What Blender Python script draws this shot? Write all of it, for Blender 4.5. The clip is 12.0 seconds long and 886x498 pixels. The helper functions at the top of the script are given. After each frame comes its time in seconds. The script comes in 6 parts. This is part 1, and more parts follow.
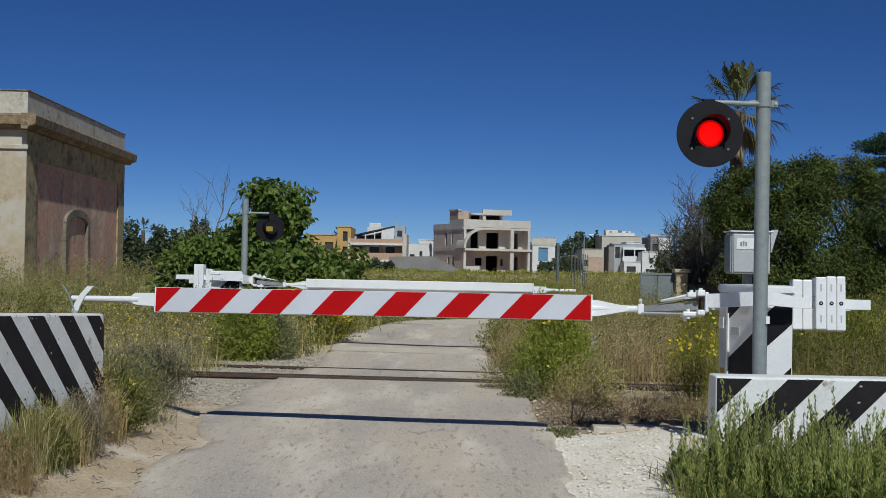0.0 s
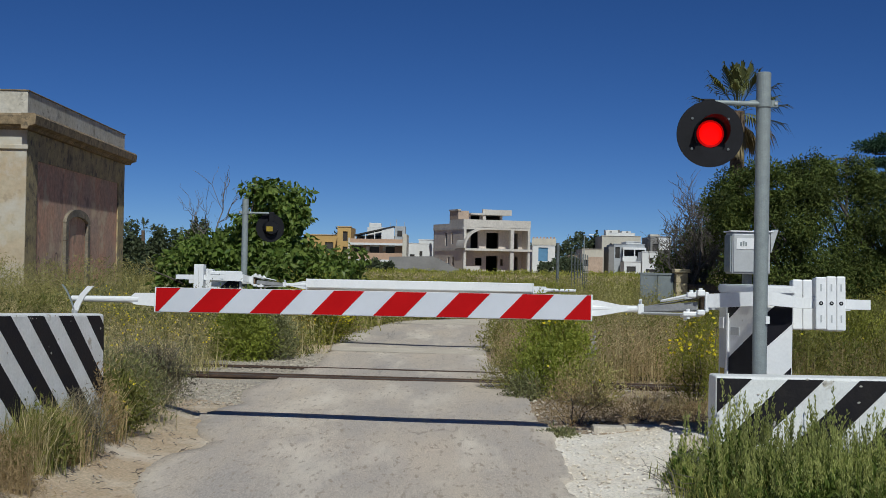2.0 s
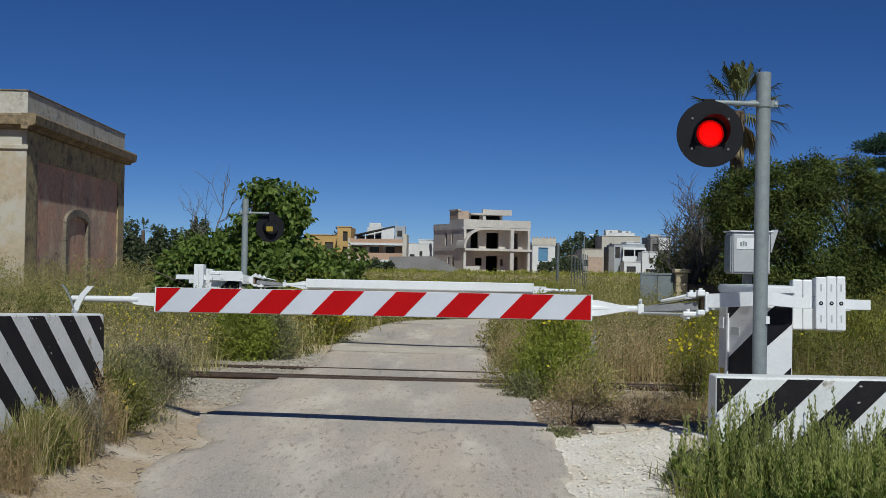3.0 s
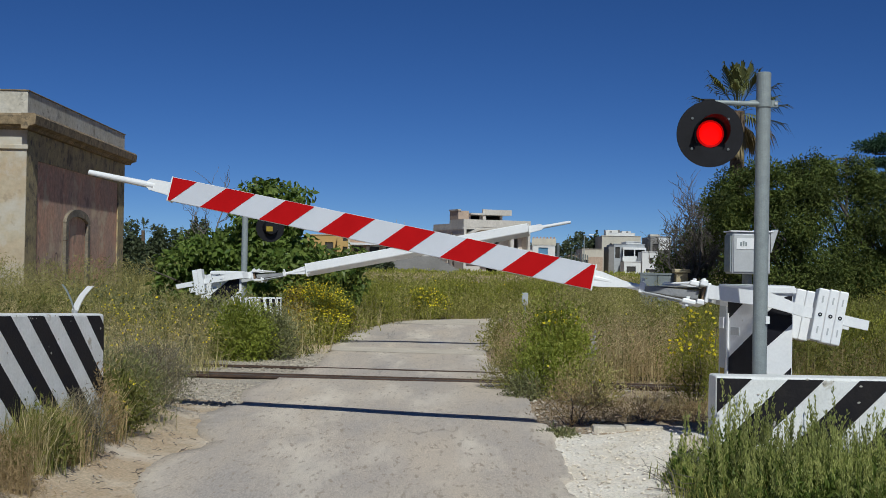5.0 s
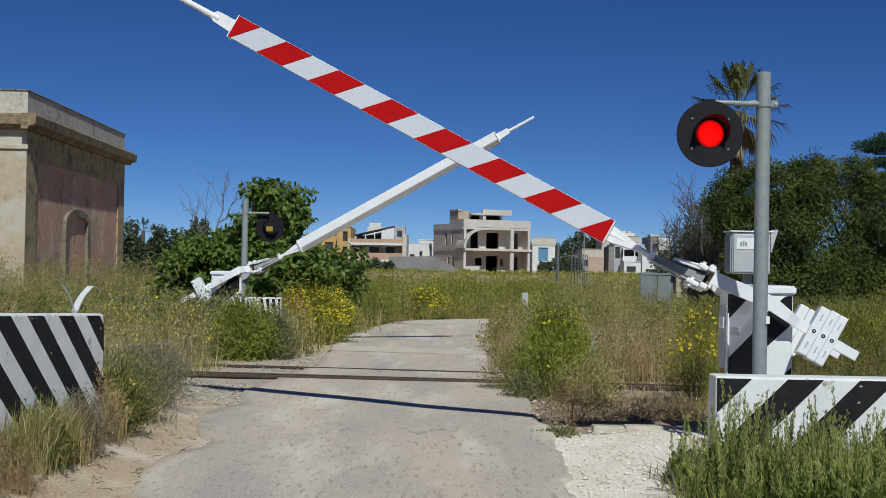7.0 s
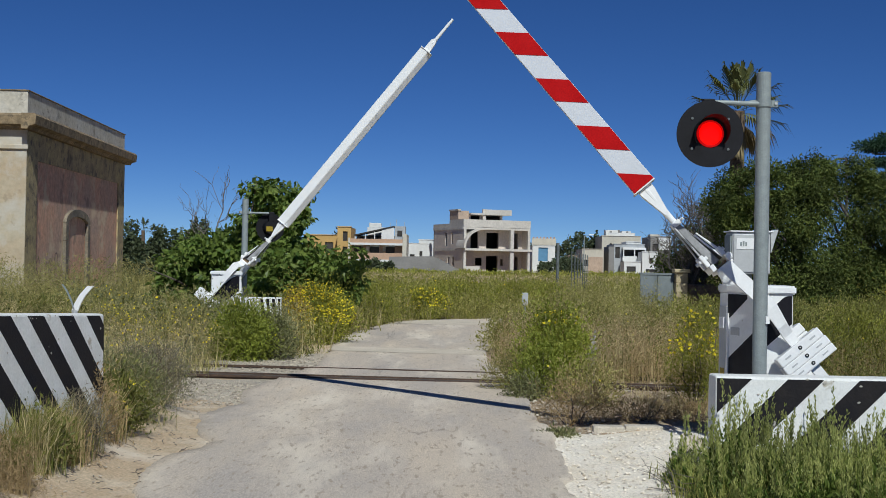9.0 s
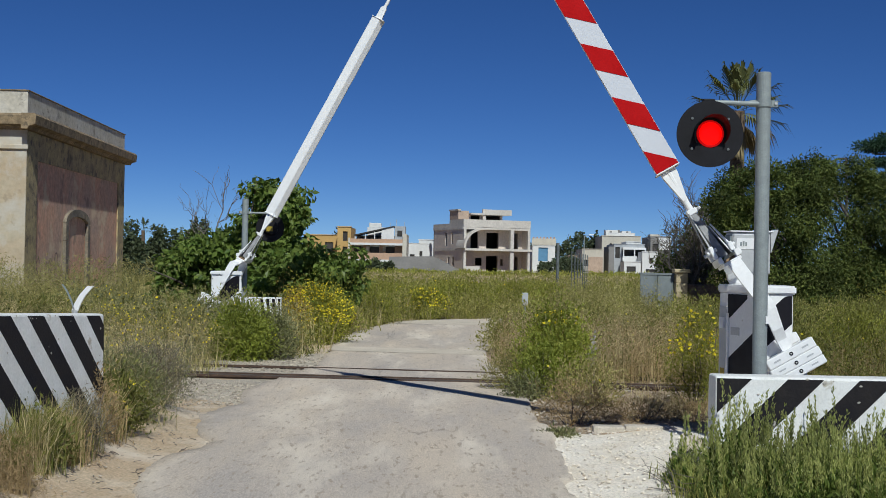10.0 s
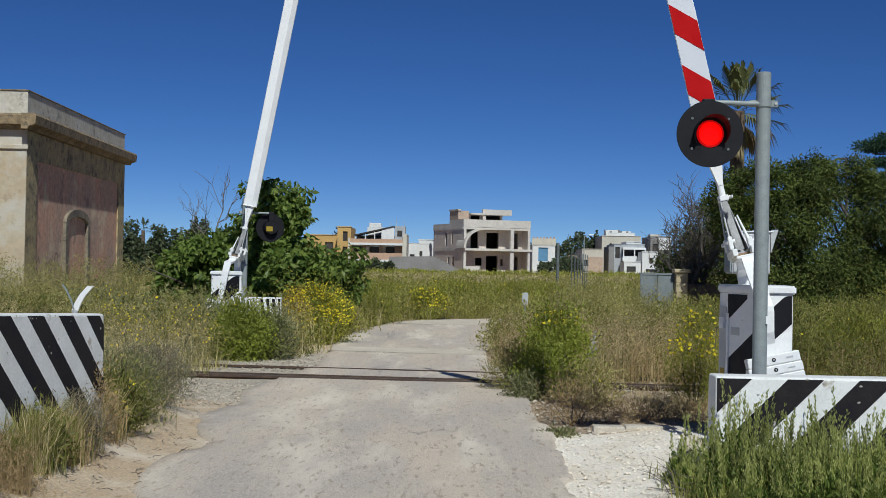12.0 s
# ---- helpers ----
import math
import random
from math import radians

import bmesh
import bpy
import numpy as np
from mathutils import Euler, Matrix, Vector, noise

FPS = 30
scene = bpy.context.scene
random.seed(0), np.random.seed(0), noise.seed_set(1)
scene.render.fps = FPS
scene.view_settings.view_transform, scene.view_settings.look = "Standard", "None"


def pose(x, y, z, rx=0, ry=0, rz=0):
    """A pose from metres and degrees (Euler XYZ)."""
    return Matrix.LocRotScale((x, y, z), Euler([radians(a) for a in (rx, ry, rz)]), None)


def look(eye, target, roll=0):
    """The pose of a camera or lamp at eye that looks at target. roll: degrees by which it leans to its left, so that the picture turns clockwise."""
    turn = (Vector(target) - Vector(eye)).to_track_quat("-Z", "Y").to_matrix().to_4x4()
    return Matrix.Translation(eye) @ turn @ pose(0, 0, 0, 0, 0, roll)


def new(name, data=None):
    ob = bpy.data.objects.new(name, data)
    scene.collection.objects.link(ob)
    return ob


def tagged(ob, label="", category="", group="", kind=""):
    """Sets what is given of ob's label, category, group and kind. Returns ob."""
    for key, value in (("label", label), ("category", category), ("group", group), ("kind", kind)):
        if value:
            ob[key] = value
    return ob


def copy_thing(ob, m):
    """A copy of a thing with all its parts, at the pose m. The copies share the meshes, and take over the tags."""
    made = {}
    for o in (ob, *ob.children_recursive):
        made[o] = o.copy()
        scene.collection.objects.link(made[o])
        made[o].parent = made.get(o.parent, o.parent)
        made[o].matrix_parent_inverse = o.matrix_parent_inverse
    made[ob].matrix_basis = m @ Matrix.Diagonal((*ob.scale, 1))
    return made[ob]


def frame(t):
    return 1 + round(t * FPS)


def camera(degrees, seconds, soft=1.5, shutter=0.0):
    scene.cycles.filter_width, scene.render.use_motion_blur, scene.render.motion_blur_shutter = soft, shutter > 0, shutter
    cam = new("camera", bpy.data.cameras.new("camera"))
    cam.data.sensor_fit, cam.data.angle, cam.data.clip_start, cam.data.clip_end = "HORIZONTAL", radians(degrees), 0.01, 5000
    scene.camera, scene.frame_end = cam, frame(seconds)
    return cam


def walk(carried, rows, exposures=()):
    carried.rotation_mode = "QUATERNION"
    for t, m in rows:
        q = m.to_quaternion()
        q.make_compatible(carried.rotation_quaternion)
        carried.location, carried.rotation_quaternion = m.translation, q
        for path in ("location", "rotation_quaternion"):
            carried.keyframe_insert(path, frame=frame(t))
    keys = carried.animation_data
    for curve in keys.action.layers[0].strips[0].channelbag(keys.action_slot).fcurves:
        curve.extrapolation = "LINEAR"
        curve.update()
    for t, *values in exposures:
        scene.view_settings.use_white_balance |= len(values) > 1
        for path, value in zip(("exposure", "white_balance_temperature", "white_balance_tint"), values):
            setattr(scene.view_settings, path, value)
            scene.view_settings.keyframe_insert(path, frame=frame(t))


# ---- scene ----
CLIP = 12.0
cam = camera(39.23, CLIP, soft=0.85)
EYE = (0.0, 0.0, 1.5)
AIM = look(EYE, (0.0, 100.0, 1.5 + 100 * 24 / 2200), roll=1.08)
walk(cam, [(0.0, AIM), (CLIP, AIM)], exposures=[(0.0, -0.41, 6050, 3.0), (3.3, -0.40, 6050, 3.0), (5.5, -0.32, 6050, 3.0), (7.0, -0.26, 6050, 3.0), (9.5, -0.22, 6050, 3.0), (CLIP, -0.20, 6050, 3.0)])

# ---- sky and sun ----
SUN = Vector((0.225, -0.945, 1.0)).normalized()
world = bpy.data.worlds.new("sky")
scene.world = world
world.use_nodes = True
wn, wl = world.node_tree.nodes, world.node_tree.links
sky = wn.new("ShaderNodeTexSky")
sky.sky_type, sky.sun_disc = "NISHITA", False
sky.sun_elevation = math.asin(SUN.z)
sky.sun_rotation = math.atan2(SUN.x, SUN.y)
sky.altitude, sky.air_density, sky.dust_density, sky.ozone_density = 3000, 0.62, 0.0, 6.0
wn["Background"].inputs["Strength"].default_value = 0.074
deep = wn.new("ShaderNodeHueSaturation")
deep.inputs["Saturation"].default_value, deep.inputs["Value"].default_value = 1.14, 1.0
deep.inputs["Hue"].default_value = 0.510
wl.new(sky.outputs["Color"], deep.inputs["Color"])
wl.new(deep.outputs["Color"], wn["Background"].inputs["Color"])
sun_data = bpy.data.lights.new("sun", "SUN")
sun_data.energy, sun_data.angle, sun_data.color = 4.3, radians(0.53), (1.0, 0.965, 0.91)
sun = new("sun", sun_data)
sun.matrix_world = look((0, 0, 50), Vector((0, 0, 50)) - SUN)
tagged(sun, "midday sun", "sun", kind="structure")


# ---- materials ----
def mat(name, col, rough=0.7, metal=0.0, col2=None, scale=6.0, fine=60.0, var=0.25, bump=0.15, dist=0.01,
        stain=None, stain_scale=1.5, stain_at=0.58, island=0.0, streak=False, emit=None, spec=0.5, soft=0.07, crack=0.0, stretch=None, specks=None):
    """A surface with coarse and fine variation, an optional second colour, and stains with a ragged edge."""
    m = bpy.data.materials.new(name)
    m.use_nodes = True
    n, l = m.node_tree.nodes, m.node_tree.links
    b = n["Principled BSDF"]
    b.inputs["Roughness"].default_value, b.inputs["Metallic"].default_value = rough, metal
    b.inputs["Specular IOR Level"].default_value = spec
    tc = n.new("ShaderNodeTexCoord")
    mp = n.new("ShaderNodeMapping")
    l.new(tc.outputs["Object"], mp.inputs["Vector"])
    if streak:
        mp.inputs["Scale"].default_value = (1.0, 1.0, 0.18)
    if stretch:
        mp.inputs["Scale"].default_value = stretch

    def noise_node(s, detail=6):
        t = n.new("ShaderNodeTexNoise")
        t.inputs["Scale"].default_value, t.inputs["Detail"].default_value = s, detail
        t.inputs["Roughness"].default_value = 0.62
        l.new(mp.outputs["Vector"], t.inputs["Vector"])
        return t

    def mix(fac, a, c, mode="MIX"):
        x = n.new("ShaderNodeMix")
        x.data_type, x.blend_type = "RGBA", mode
        for sock, v in ((x.inputs[0], fac), (x.inputs[6], a), (x.inputs[7], c)):
            if isinstance(v, (int, float)):
                sock.default_value = v
            elif isinstance(v, tuple):
                sock.default_value = (*v, 1)
            else:
                l.new(v, sock)
        return x.outputs[2]

    def ramp(src, lo, hi, a=0.0, c=1.0):
        r = n.new("ShaderNodeMapRange")
        r.inputs[1].default_value, r.inputs[2].default_value = lo, hi
        r.inputs[3].default_value, r.inputs[4].default_value = a, c
        l.new(src, r.inputs[0])
        return r.outputs[0]

    coarse, small = noise_node(scale), noise_node(fine, 4)
    c2 = col2 or tuple(v * (1 - 2 * var) for v in col)
    out = mix(ramp(coarse.outputs["Fac"], 0.35, 0.65), col, c2)
    grey = ramp(small.outputs["Fac"], 0.3, 0.7, 1 - var, 1 + var * 0.6)
    out = mix(1.0, out, grey, "MULTIPLY")
    if stain:
        s = noise_node(stain_scale, 9)
        out = mix(ramp(s.outputs["Fac"], stain_at, stain_at + soft), out, stain)
    if specks:
        s = noise_node(specks[1], 3)
        out = mix(ramp(s.outputs["Fac"], specks[2], specks[2] + 0.09, 0.0, 0.75), out, specks[0])
    if crack:
        vo = n.new("ShaderNodeTexVoronoi")
        vo.feature = "DISTANCE_TO_EDGE"
        vo.inputs["Scale"].default_value = crack
        wob = noise_node(1.1, 8)
        add = n.new("ShaderNodeVectorMath")
        add.operation = "MULTIPLY_ADD"
        l.new(wob.outputs["Color"], add.inputs[0])
        add.inputs[1].default_value = (1.6, 1.6, 0)
        l.new(mp.outputs["Vector"], add.inputs[2])
        l.new(add.outputs[0], vo.inputs["Vector"])
        line = ramp(vo.outputs["Distance"], 0.0, 0.010, 0.55, 0.0)
        some = ramp(noise_node(0.7).outputs["Fac"], 0.50, 0.60)
        both = n.new("ShaderNodeMath")
        both.operation = "MULTIPLY"
        l.new(line, both.inputs[0])
        l.new(some, both.inputs[1])
        out = mix(both.outputs[0], out, (0.07, 0.06, 0.05))
    if island:
        g = n.new("ShaderNodeNewGeometry")
        out = mix(1.0, out, ramp(g.outputs["Random Per Island"], 0, 1, 1 - island, 1 + island), "MULTIPLY")
    l.new(out, b.inputs["Base Color"])
    if bump:
        bp = n.new("ShaderNodeBump")
        bp.inputs["Strength"].default_value, bp.inputs["Distance"].default_value = bump, dist
        l.new(small.outputs["Fac"], bp.inputs["Height"])
        l.new(bp.outputs["Normal"], b.inputs["Normal"])
    l.new(ramp(coarse.outputs["Fac"], 0.3, 0.7, max(rough - 0.1, 0.03), min(rough + 0.1, 1)), b.inputs["Roughness"])
    if emit:
        b.inputs["Emission Color"].default_value = (*emit[:3], 1)
        b.inputs["Emission Strength"].default_value = emit[3]
    return m


def leaf_mat(name, col, col2, glow=0.35, rough=0.55, spread=0.35):
    """Leaves and blades: each one its own shade between two colours, with light passing through."""
    m = bpy.data.materials.new(name)
    m.use_nodes = True
    n, l = m.node_tree.nodes, m.node_tree.links
    b = n["Principled BSDF"]
    b.inputs["Roughness"].default_value = rough
    b.inputs["Specular IOR Level"].default_value = 0.3
    g = n.new("ShaderNodeNewGeometry")
    r = n.new("ShaderNodeValToRGB")
    r.color_ramp.elements[0].color = (*col, 1)
    r.color_ramp.elements[1].color = (*col2, 1)
    l.new(g.outputs["Random Per Island"], r.inputs["Fac"])
    t = n.new("ShaderNodeTexNoise")
    t.inputs["Scale"].default_value = 1.3
    tc = n.new("ShaderNodeTexCoord")
    l.new(tc.outputs["Object"], t.inputs["Vector"])
    mr = n.new("ShaderNodeMapRange")
    mr.inputs[1].default_value, mr.inputs[2].default_value = 0.3, 0.7
    mr.inputs[3].default_value, mr.inputs[4].default_value = 1 - spread, 1 + spread
    l.new(t.outputs["Fac"], mr.inputs[0])
    x = n.new("ShaderNodeMix")
    x.data_type, x.blend_type = "RGBA", "MULTIPLY"
    x.inputs[0].default_value = 1
    l.new(r.outputs["Color"], x.inputs[6])
    l.new(mr.outputs[0], x.inputs[7])
    l.new(x.outputs[2], b.inputs["Base Color"])
    tr = n.new("ShaderNodeBsdfTranslucent")
    l.new(x.outputs[2], tr.inputs["Color"])
    ms = n.new("ShaderNodeMixShader")
    ms.inputs[0].default_value = glow
    l.new(b.outputs[0], ms.inputs[1])
    l.new(tr.outputs[0], ms.inputs[2])
    l.new(ms.outputs[0], n["Material Output"].inputs["Surface"])
    return m


SOIL = mat("dry_soil", (0.40, 0.30, 0.19), 0.95, col2=(0.26, 0.19, 0.11), scale=1.6, fine=45, var=0.3, bump=0.6, dist=0.03)
ORANGE_SOIL = mat("sandy_soil", (0.66, 0.53, 0.37), 0.95, col2=(0.58, 0.43, 0.28), scale=1.4, fine=45, var=0.3, bump=0.9, dist=0.03,
                  stain=(0.82, 0.73, 0.61), stain_scale=0.9, stain_at=0.5, soft=0.2, specks=((0.34, 0.24, 0.15), 13, 0.6))
ASPHALT = mat("worn_asphalt", (0.475, 0.42, 0.37), 0.9, col2=(0.66, 0.55, 0.425), scale=0.8, fine=110, var=0.30, bump=0.5, dist=0.012,
              stain=(0.775, 0.685, 0.56), stain_scale=1.2, stain_at=0.5, soft=0.2, crack=0.5, stretch=(1.0, 0.22, 1.0), specks=((0.34, 0.275, 0.21), 22, 0.575))
DULL_GRAVEL = mat("dull_gravel", (0.70, 0.62, 0.50), 0.95, col2=(0.56, 0.48, 0.37), scale=3, fine=40, var=0.45, bump=1.0, dist=0.04)
GRAVEL_PALE = mat("pale_gravel", (0.92, 0.855, 0.75), 0.95, col2=(0.78, 0.69, 0.56), scale=1.2, fine=46, var=0.26, bump=0.5, dist=0.02, specks=((0.56, 0.48, 0.38), 11, 0.6))
PALE_PATCH = mat("pale_patch", (0.66, 0.58, 0.47), 0.95, col2=(0.56, 0.49, 0.39), scale=2.5, fine=40, var=0.2, bump=0.6)
BROWN_DIRT = mat("brown_dirt", (0.50, 0.38, 0.25), 0.95, col2=(0.36, 0.26, 0.16), scale=2.2, fine=40, var=0.35, bump=1.0, dist=0.03, specks=((0.62, 0.53, 0.40), 17, 0.57))
KERB = mat("worn_kerb", (0.60, 0.54, 0.45), 0.9, col2=(0.47, 0.42, 0.34), scale=5, fine=50, var=0.25, bump=0.6)
STONE = mat("limestone_lumps", (0.58, 0.51, 0.42), 0.9, col2=(0.43, 0.37, 0.29), scale=9, fine=50, island=0.3, bump=0.5)
GROOVE_SHADE = mat("groove_shade", (0.075, 0.06, 0.05), 0.9, col2=(0.13, 0.105, 0.085), scale=6, fine=60, var=0.3, bump=0.6)
RUST = mat("rusty_steel", (0.12, 0.075, 0.05), 0.8, 0.3, col2=(0.07, 0.048, 0.038), scale=9, fine=120, var=0.3, bump=0.3)
WHITE_METAL = mat("white_enamel", (0.85, 0.85, 0.84), 0.35, col2=(0.79, 0.79, 0.78), scale=3, fine=40, var=0.05, bump=0.03,
                  stain=(0.55, 0.52, 0.46), stain_scale=7, stain_at=0.68)
WHITE_SHEET = mat("white_reflective_sheet", (0.60, 0.62, 0.66), 0.45, col2=(0.56, 0.58, 0.62), scale=4, fine=300, var=0.05, bump=0.02)
RED_SHEET = mat("red_reflective_sheet", (0.45, 0.003, 0.005), 0.7, col2=(0.40, 0.003, 0.005), scale=4, fine=300, var=0.06, bump=0.02, spec=0.1)
BLACK_SHEET = mat("black_painted_metal", (0.010, 0.009, 0.013), 0.5, scale=4, fine=60, var=0.15, bump=0.03, spec=0.25)
GREY_METAL = mat("grey_enamel", (0.50, 0.51, 0.51), 0.45, scale=4, fine=50, var=0.06, bump=0.03, stain=(0.33, 0.32, 0.3), stain_scale=5, stain_at=0.66)
GALV = mat("galvanised_steel", (0.30, 0.335, 0.33), 0.6, 0.15, col2=(0.25, 0.28, 0.28), scale=14, fine=90, var=0.12, bump=0.1)
BLACK_DISC = mat("black_plastic", (0.010, 0.010, 0.013), 0.6, scale=5, fine=60, var=0.15, bump=0.05, spec=0.25)
LAMP_RED = mat("lit_red_lens", (0.3, 0.0, 0.0), 0.4, scale=30, fine=90, emit=(1.0, 0.0, 0.0, 1.5), spec=0.2)
LAMP_RIM = mat("lit_red_lens_rim", (0.25, 0.0, 0.0), 0.4, scale=30, fine=90, emit=(1.0, 0.0, 0.0, 0.5), spec=0.2)
LENS_DARK = mat("unlit_lens_yellow", (0.45, 0.33, 0.03), 0.4)
CONC_WHITE = mat("white_painted_concrete", (0.82, 0.82, 0.80), 0.75, col2=(0.72, 0.72, 0.69), scale=5, fine=45, var=0.1, bump=0.25,
                 stain=(0.45, 0.41, 0.34), stain_scale=4.5, stain_at=0.63)
CONC_BLACK = mat("black_painted_concrete", (0.012, 0.011, 0.014), 0.75, col2=(0.024, 0.021, 0.021), scale=5, fine=45, var=0.2, bump=0.25,
                 stain=(0.40, 0.38, 0.34), stain_scale=7.5, stain_at=0.68, soft=0.03, spec=0.2)
CONC_EDGE = mat("chipped_concrete", (0.5, 0.47, 0.41), 0.9, col2=(0.36, 0.33, 0.29), scale=8, fine=60, bump=0.5)
PLASTER = mat("yellowed_plaster", (0.52, 0.41, 0.20), 0.9, col2=(0.38, 0.30, 0.18), scale=1.1, fine=9, var=0.26, bump=0.4,
              stain=(0.16, 0.13, 0.09), stain_scale=1.7, stain_at=0.52, soft=0.14, specks=((0.12, 0.10, 0.08), 4.5, 0.56))
PALE_PLASTER = mat("pale_weathered_plaster", (0.60, 0.57, 0.50), 0.9, col2=(0.49, 0.445, 0.355), scale=1.0, fine=9, var=0.2, bump=0.4,
                   stain=(0.24, 0.22, 0.19), stain_scale=1.25, stain_at=0.56, soft=0.12, specks=((0.2, 0.18, 0.155), 4.0, 0.6))
FRONT_PLASTER = mat("cream_front_plaster", (0.50, 0.44, 0.32), 0.9, col2=(0.47, 0.355, 0.225), scale=0.6, fine=8, var=0.12, bump=0.3,
                    stain=(0.55, 0.515, 0.44), stain_scale=0.8, stain_at=0.48, soft=0.14, specks=((0.32, 0.26, 0.18), 2.4, 0.62))
SCRAWL = mat("faded_spray_paint", (0.10, 0.07, 0.07), 0.9, col2=(0.20, 0.14, 0.12), scale=3, fine=30, var=0.3)
ARCH_STONE = mat("grey_tufa", (0.30, 0.25, 0.18), 0.9, col2=(0.15, 0.13, 0.10), scale=2.5, fine=14, var=0.3, bump=0.6)
THORN = leaf_mat("grey_thorn_leaf", (0.075, 0.07, 0.048), (0.17, 0.155, 0.12), 0.1, 0.8)
PINK_PLASTER = mat("faded_pink_plaster", (0.72, 0.40, 0.26), 0.92, col2=(0.52, 0.37, 0.28), scale=0.5, fine=6, var=0.26, bump=0.6,
                   stain=(0.68, 0.53, 0.36), stain_scale=0.9, stain_at=0.54, soft=0.08, specks=((0.28, 0.19, 0.15), 1.3, 0.6))
CORNICE = mat("lichened_stone", (0.34, 0.25, 0.14), 0.9, col2=(0.19, 0.145, 0.09), scale=1.8, fine=8, var=0.4, bump=0.7, specks=((0.10, 0.08, 0.055), 5, 0.57))
RAW_CONCRETE = mat("raw_concrete", (0.64, 0.595, 0.53), 0.9, col2=(0.53, 0.49, 0.435), scale=0.5, fine=5, var=0.15, bump=0.2)
RAW_BLOCK = mat("raw_block_wall", (0.70, 0.61, 0.52), 0.9, col2=(0.60, 0.52, 0.45), scale=0.5, fine=6, var=0.18, bump=0.2)
TUFA_BRICK = mat("tan_block", (0.52, 0.39, 0.29), 0.9, col2=(0.44, 0.33, 0.25), scale=1.2, fine=6, var=0.2, bump=0.2)
GREY_RENDER = mat("grey_render", (0.27, 0.26, 0.245), 0.9, scale=0.3, fine=4, var=0.1, bump=0.1)
PEACH = mat("peach_render", (0.55, 0.36, 0.24), 0.9, scale=0.3, fine=4, var=0.08, bump=0.1)
OCHRE = mat("ochre_render", (0.58, 0.38, 0.14), 0.9, scale=0.3, fine=4, var=0.08, bump=0.1)
WHITE_WALL = mat("white_lime_wash", (0.74, 0.74, 0.72), 0.9, col2=(0.66, 0.65, 0.62), scale=0.4, fine=4, var=0.07, bump=0.1)
BLUISH_WALL = mat("grey_white_render", (0.46, 0.48, 0.50), 0.9, col2=(0.36, 0.37, 0.38), scale=0.6, fine=5, var=0.12, bump=0.1)
CREAM_WALL = mat("cream_render", (0.62, 0.57, 0.47), 0.9, scale=0.4, fine=4, var=0.1, bump=0.1)
# near-black colour that stands for shade inside rooms; also the dark roof canopy
ROOM_SHADE_CANOPY = mat("room_shade_and_canopy", (0.06, 0.055, 0.05), 0.9, scale=0.5, fine=4, var=0.2, bump=0)
BLUE_SHUTTER = mat("blue_shutter", (0.12, 0.28, 0.45), 0.6, scale=2, fine=20, var=0.08)
DULL_STEEL = mat("dull_fence_steel", (0.17, 0.19, 0.19), 0.7, 0.1, scale=8, fine=60, var=0.2)
GATE_METAL = mat("grey_sheet_gate", (0.23, 0.26, 0.265), 0.6, 0.2, scale=1.5, fine=20, var=0.12, stain=(0.2, 0.13, 0.08), stain_scale=2.5, stain_at=0.64)
RUSTY_PLATE = mat("rusty_plate", (0.30, 0.20, 0.11), 0.85, col2=(0.16, 0.10, 0.06), scale=14, fine=80, var=0.3, bump=0.3)
STAY_GREY = mat("dull_grey_steel", (0.30, 0.30, 0.30), 0.6, 0.2, col2=(0.22, 0.22, 0.22), scale=9, fine=60, var=0.15, bump=0.1, stain=(0.5, 0.49, 0.46), stain_scale=9, stain_at=0.66)
PILLAR_STONE = mat("tufa_pillar", (0.55, 0.46, 0.29), 0.9, col2=(0.44, 0.36, 0.22), scale=3, fine=25, bump=0.5)
BRICK_WALL = mat("rubble_wall", (0.28, 0.20, 0.15), 0.9, scale=5, fine=25, var=0.3, bump=0.6)
BARK = mat("grey_bark", (0.16, 0.13, 0.10), 0.9, scale=10, fine=60, var=0.25, bump=0.6)
DEAD_WOOD = mat("dead_twigs", (0.20, 0.17, 0.145), 0.9, scale=10, fine=60, var=0.25, bump=0.4)
PALM_TRUNK = mat("palm_trunk", (0.20, 0.14, 0.09), 0.95, scale=8, fine=40, var=0.3, bump=0.7)
FIG_LEAF = leaf_mat("fig_leaf", (0.075, 0.13, 0.022), (0.225, 0.285, 0.062), 0.38, 0.45, spread=0.35)
TREE_LEAF = leaf_mat("tree_leaf", (0.042, 0.068, 0.013), (0.15, 0.175, 0.04), 0.3, 0.8, spread=0.5)
FAR_LEAF = leaf_mat("far_tree_leaf", (0.055, 0.075, 0.038), (0.10, 0.12, 0.058), 0.15)
PINE_LEAF = leaf_mat("pine_needles", (0.018, 0.045, 0.022), (0.03, 0.065, 0.03), 0.1)
PALM_LEAF = leaf_mat("palm_leaf", (0.05, 0.07, 0.018), (0.15, 0.155, 0.05), 0.2)
PALM_DRY = leaf_mat("dry_palm_leaf", (0.15, 0.115, 0.055), (0.27, 0.21, 0.10), 0.2)
WEED_LEAF = leaf_mat("weed_leaf", (0.075, 0.12, 0.018), (0.175, 0.22, 0.045), 0.35)
BUSH_LEAF = leaf_mat("bush_leaf", (0.18, 0.225, 0.03), (0.37, 0.395, 0.07), 0.38)
GREYGREEN = leaf_mat("grey_green_leaf", (0.16, 0.175, 0.07), (0.33, 0.32, 0.155), 0.3)
DRY_BLADE = leaf_mat("dry_grass_blade", (0.36, 0.30, 0.135), (0.68, 0.57, 0.32), 0.32, 0.8)
MIX_BLADE = leaf_mat("mixed_grass_blade", (0.235, 0.23, 0.065), (0.52, 0.45, 0.19), 0.3, 0.8)
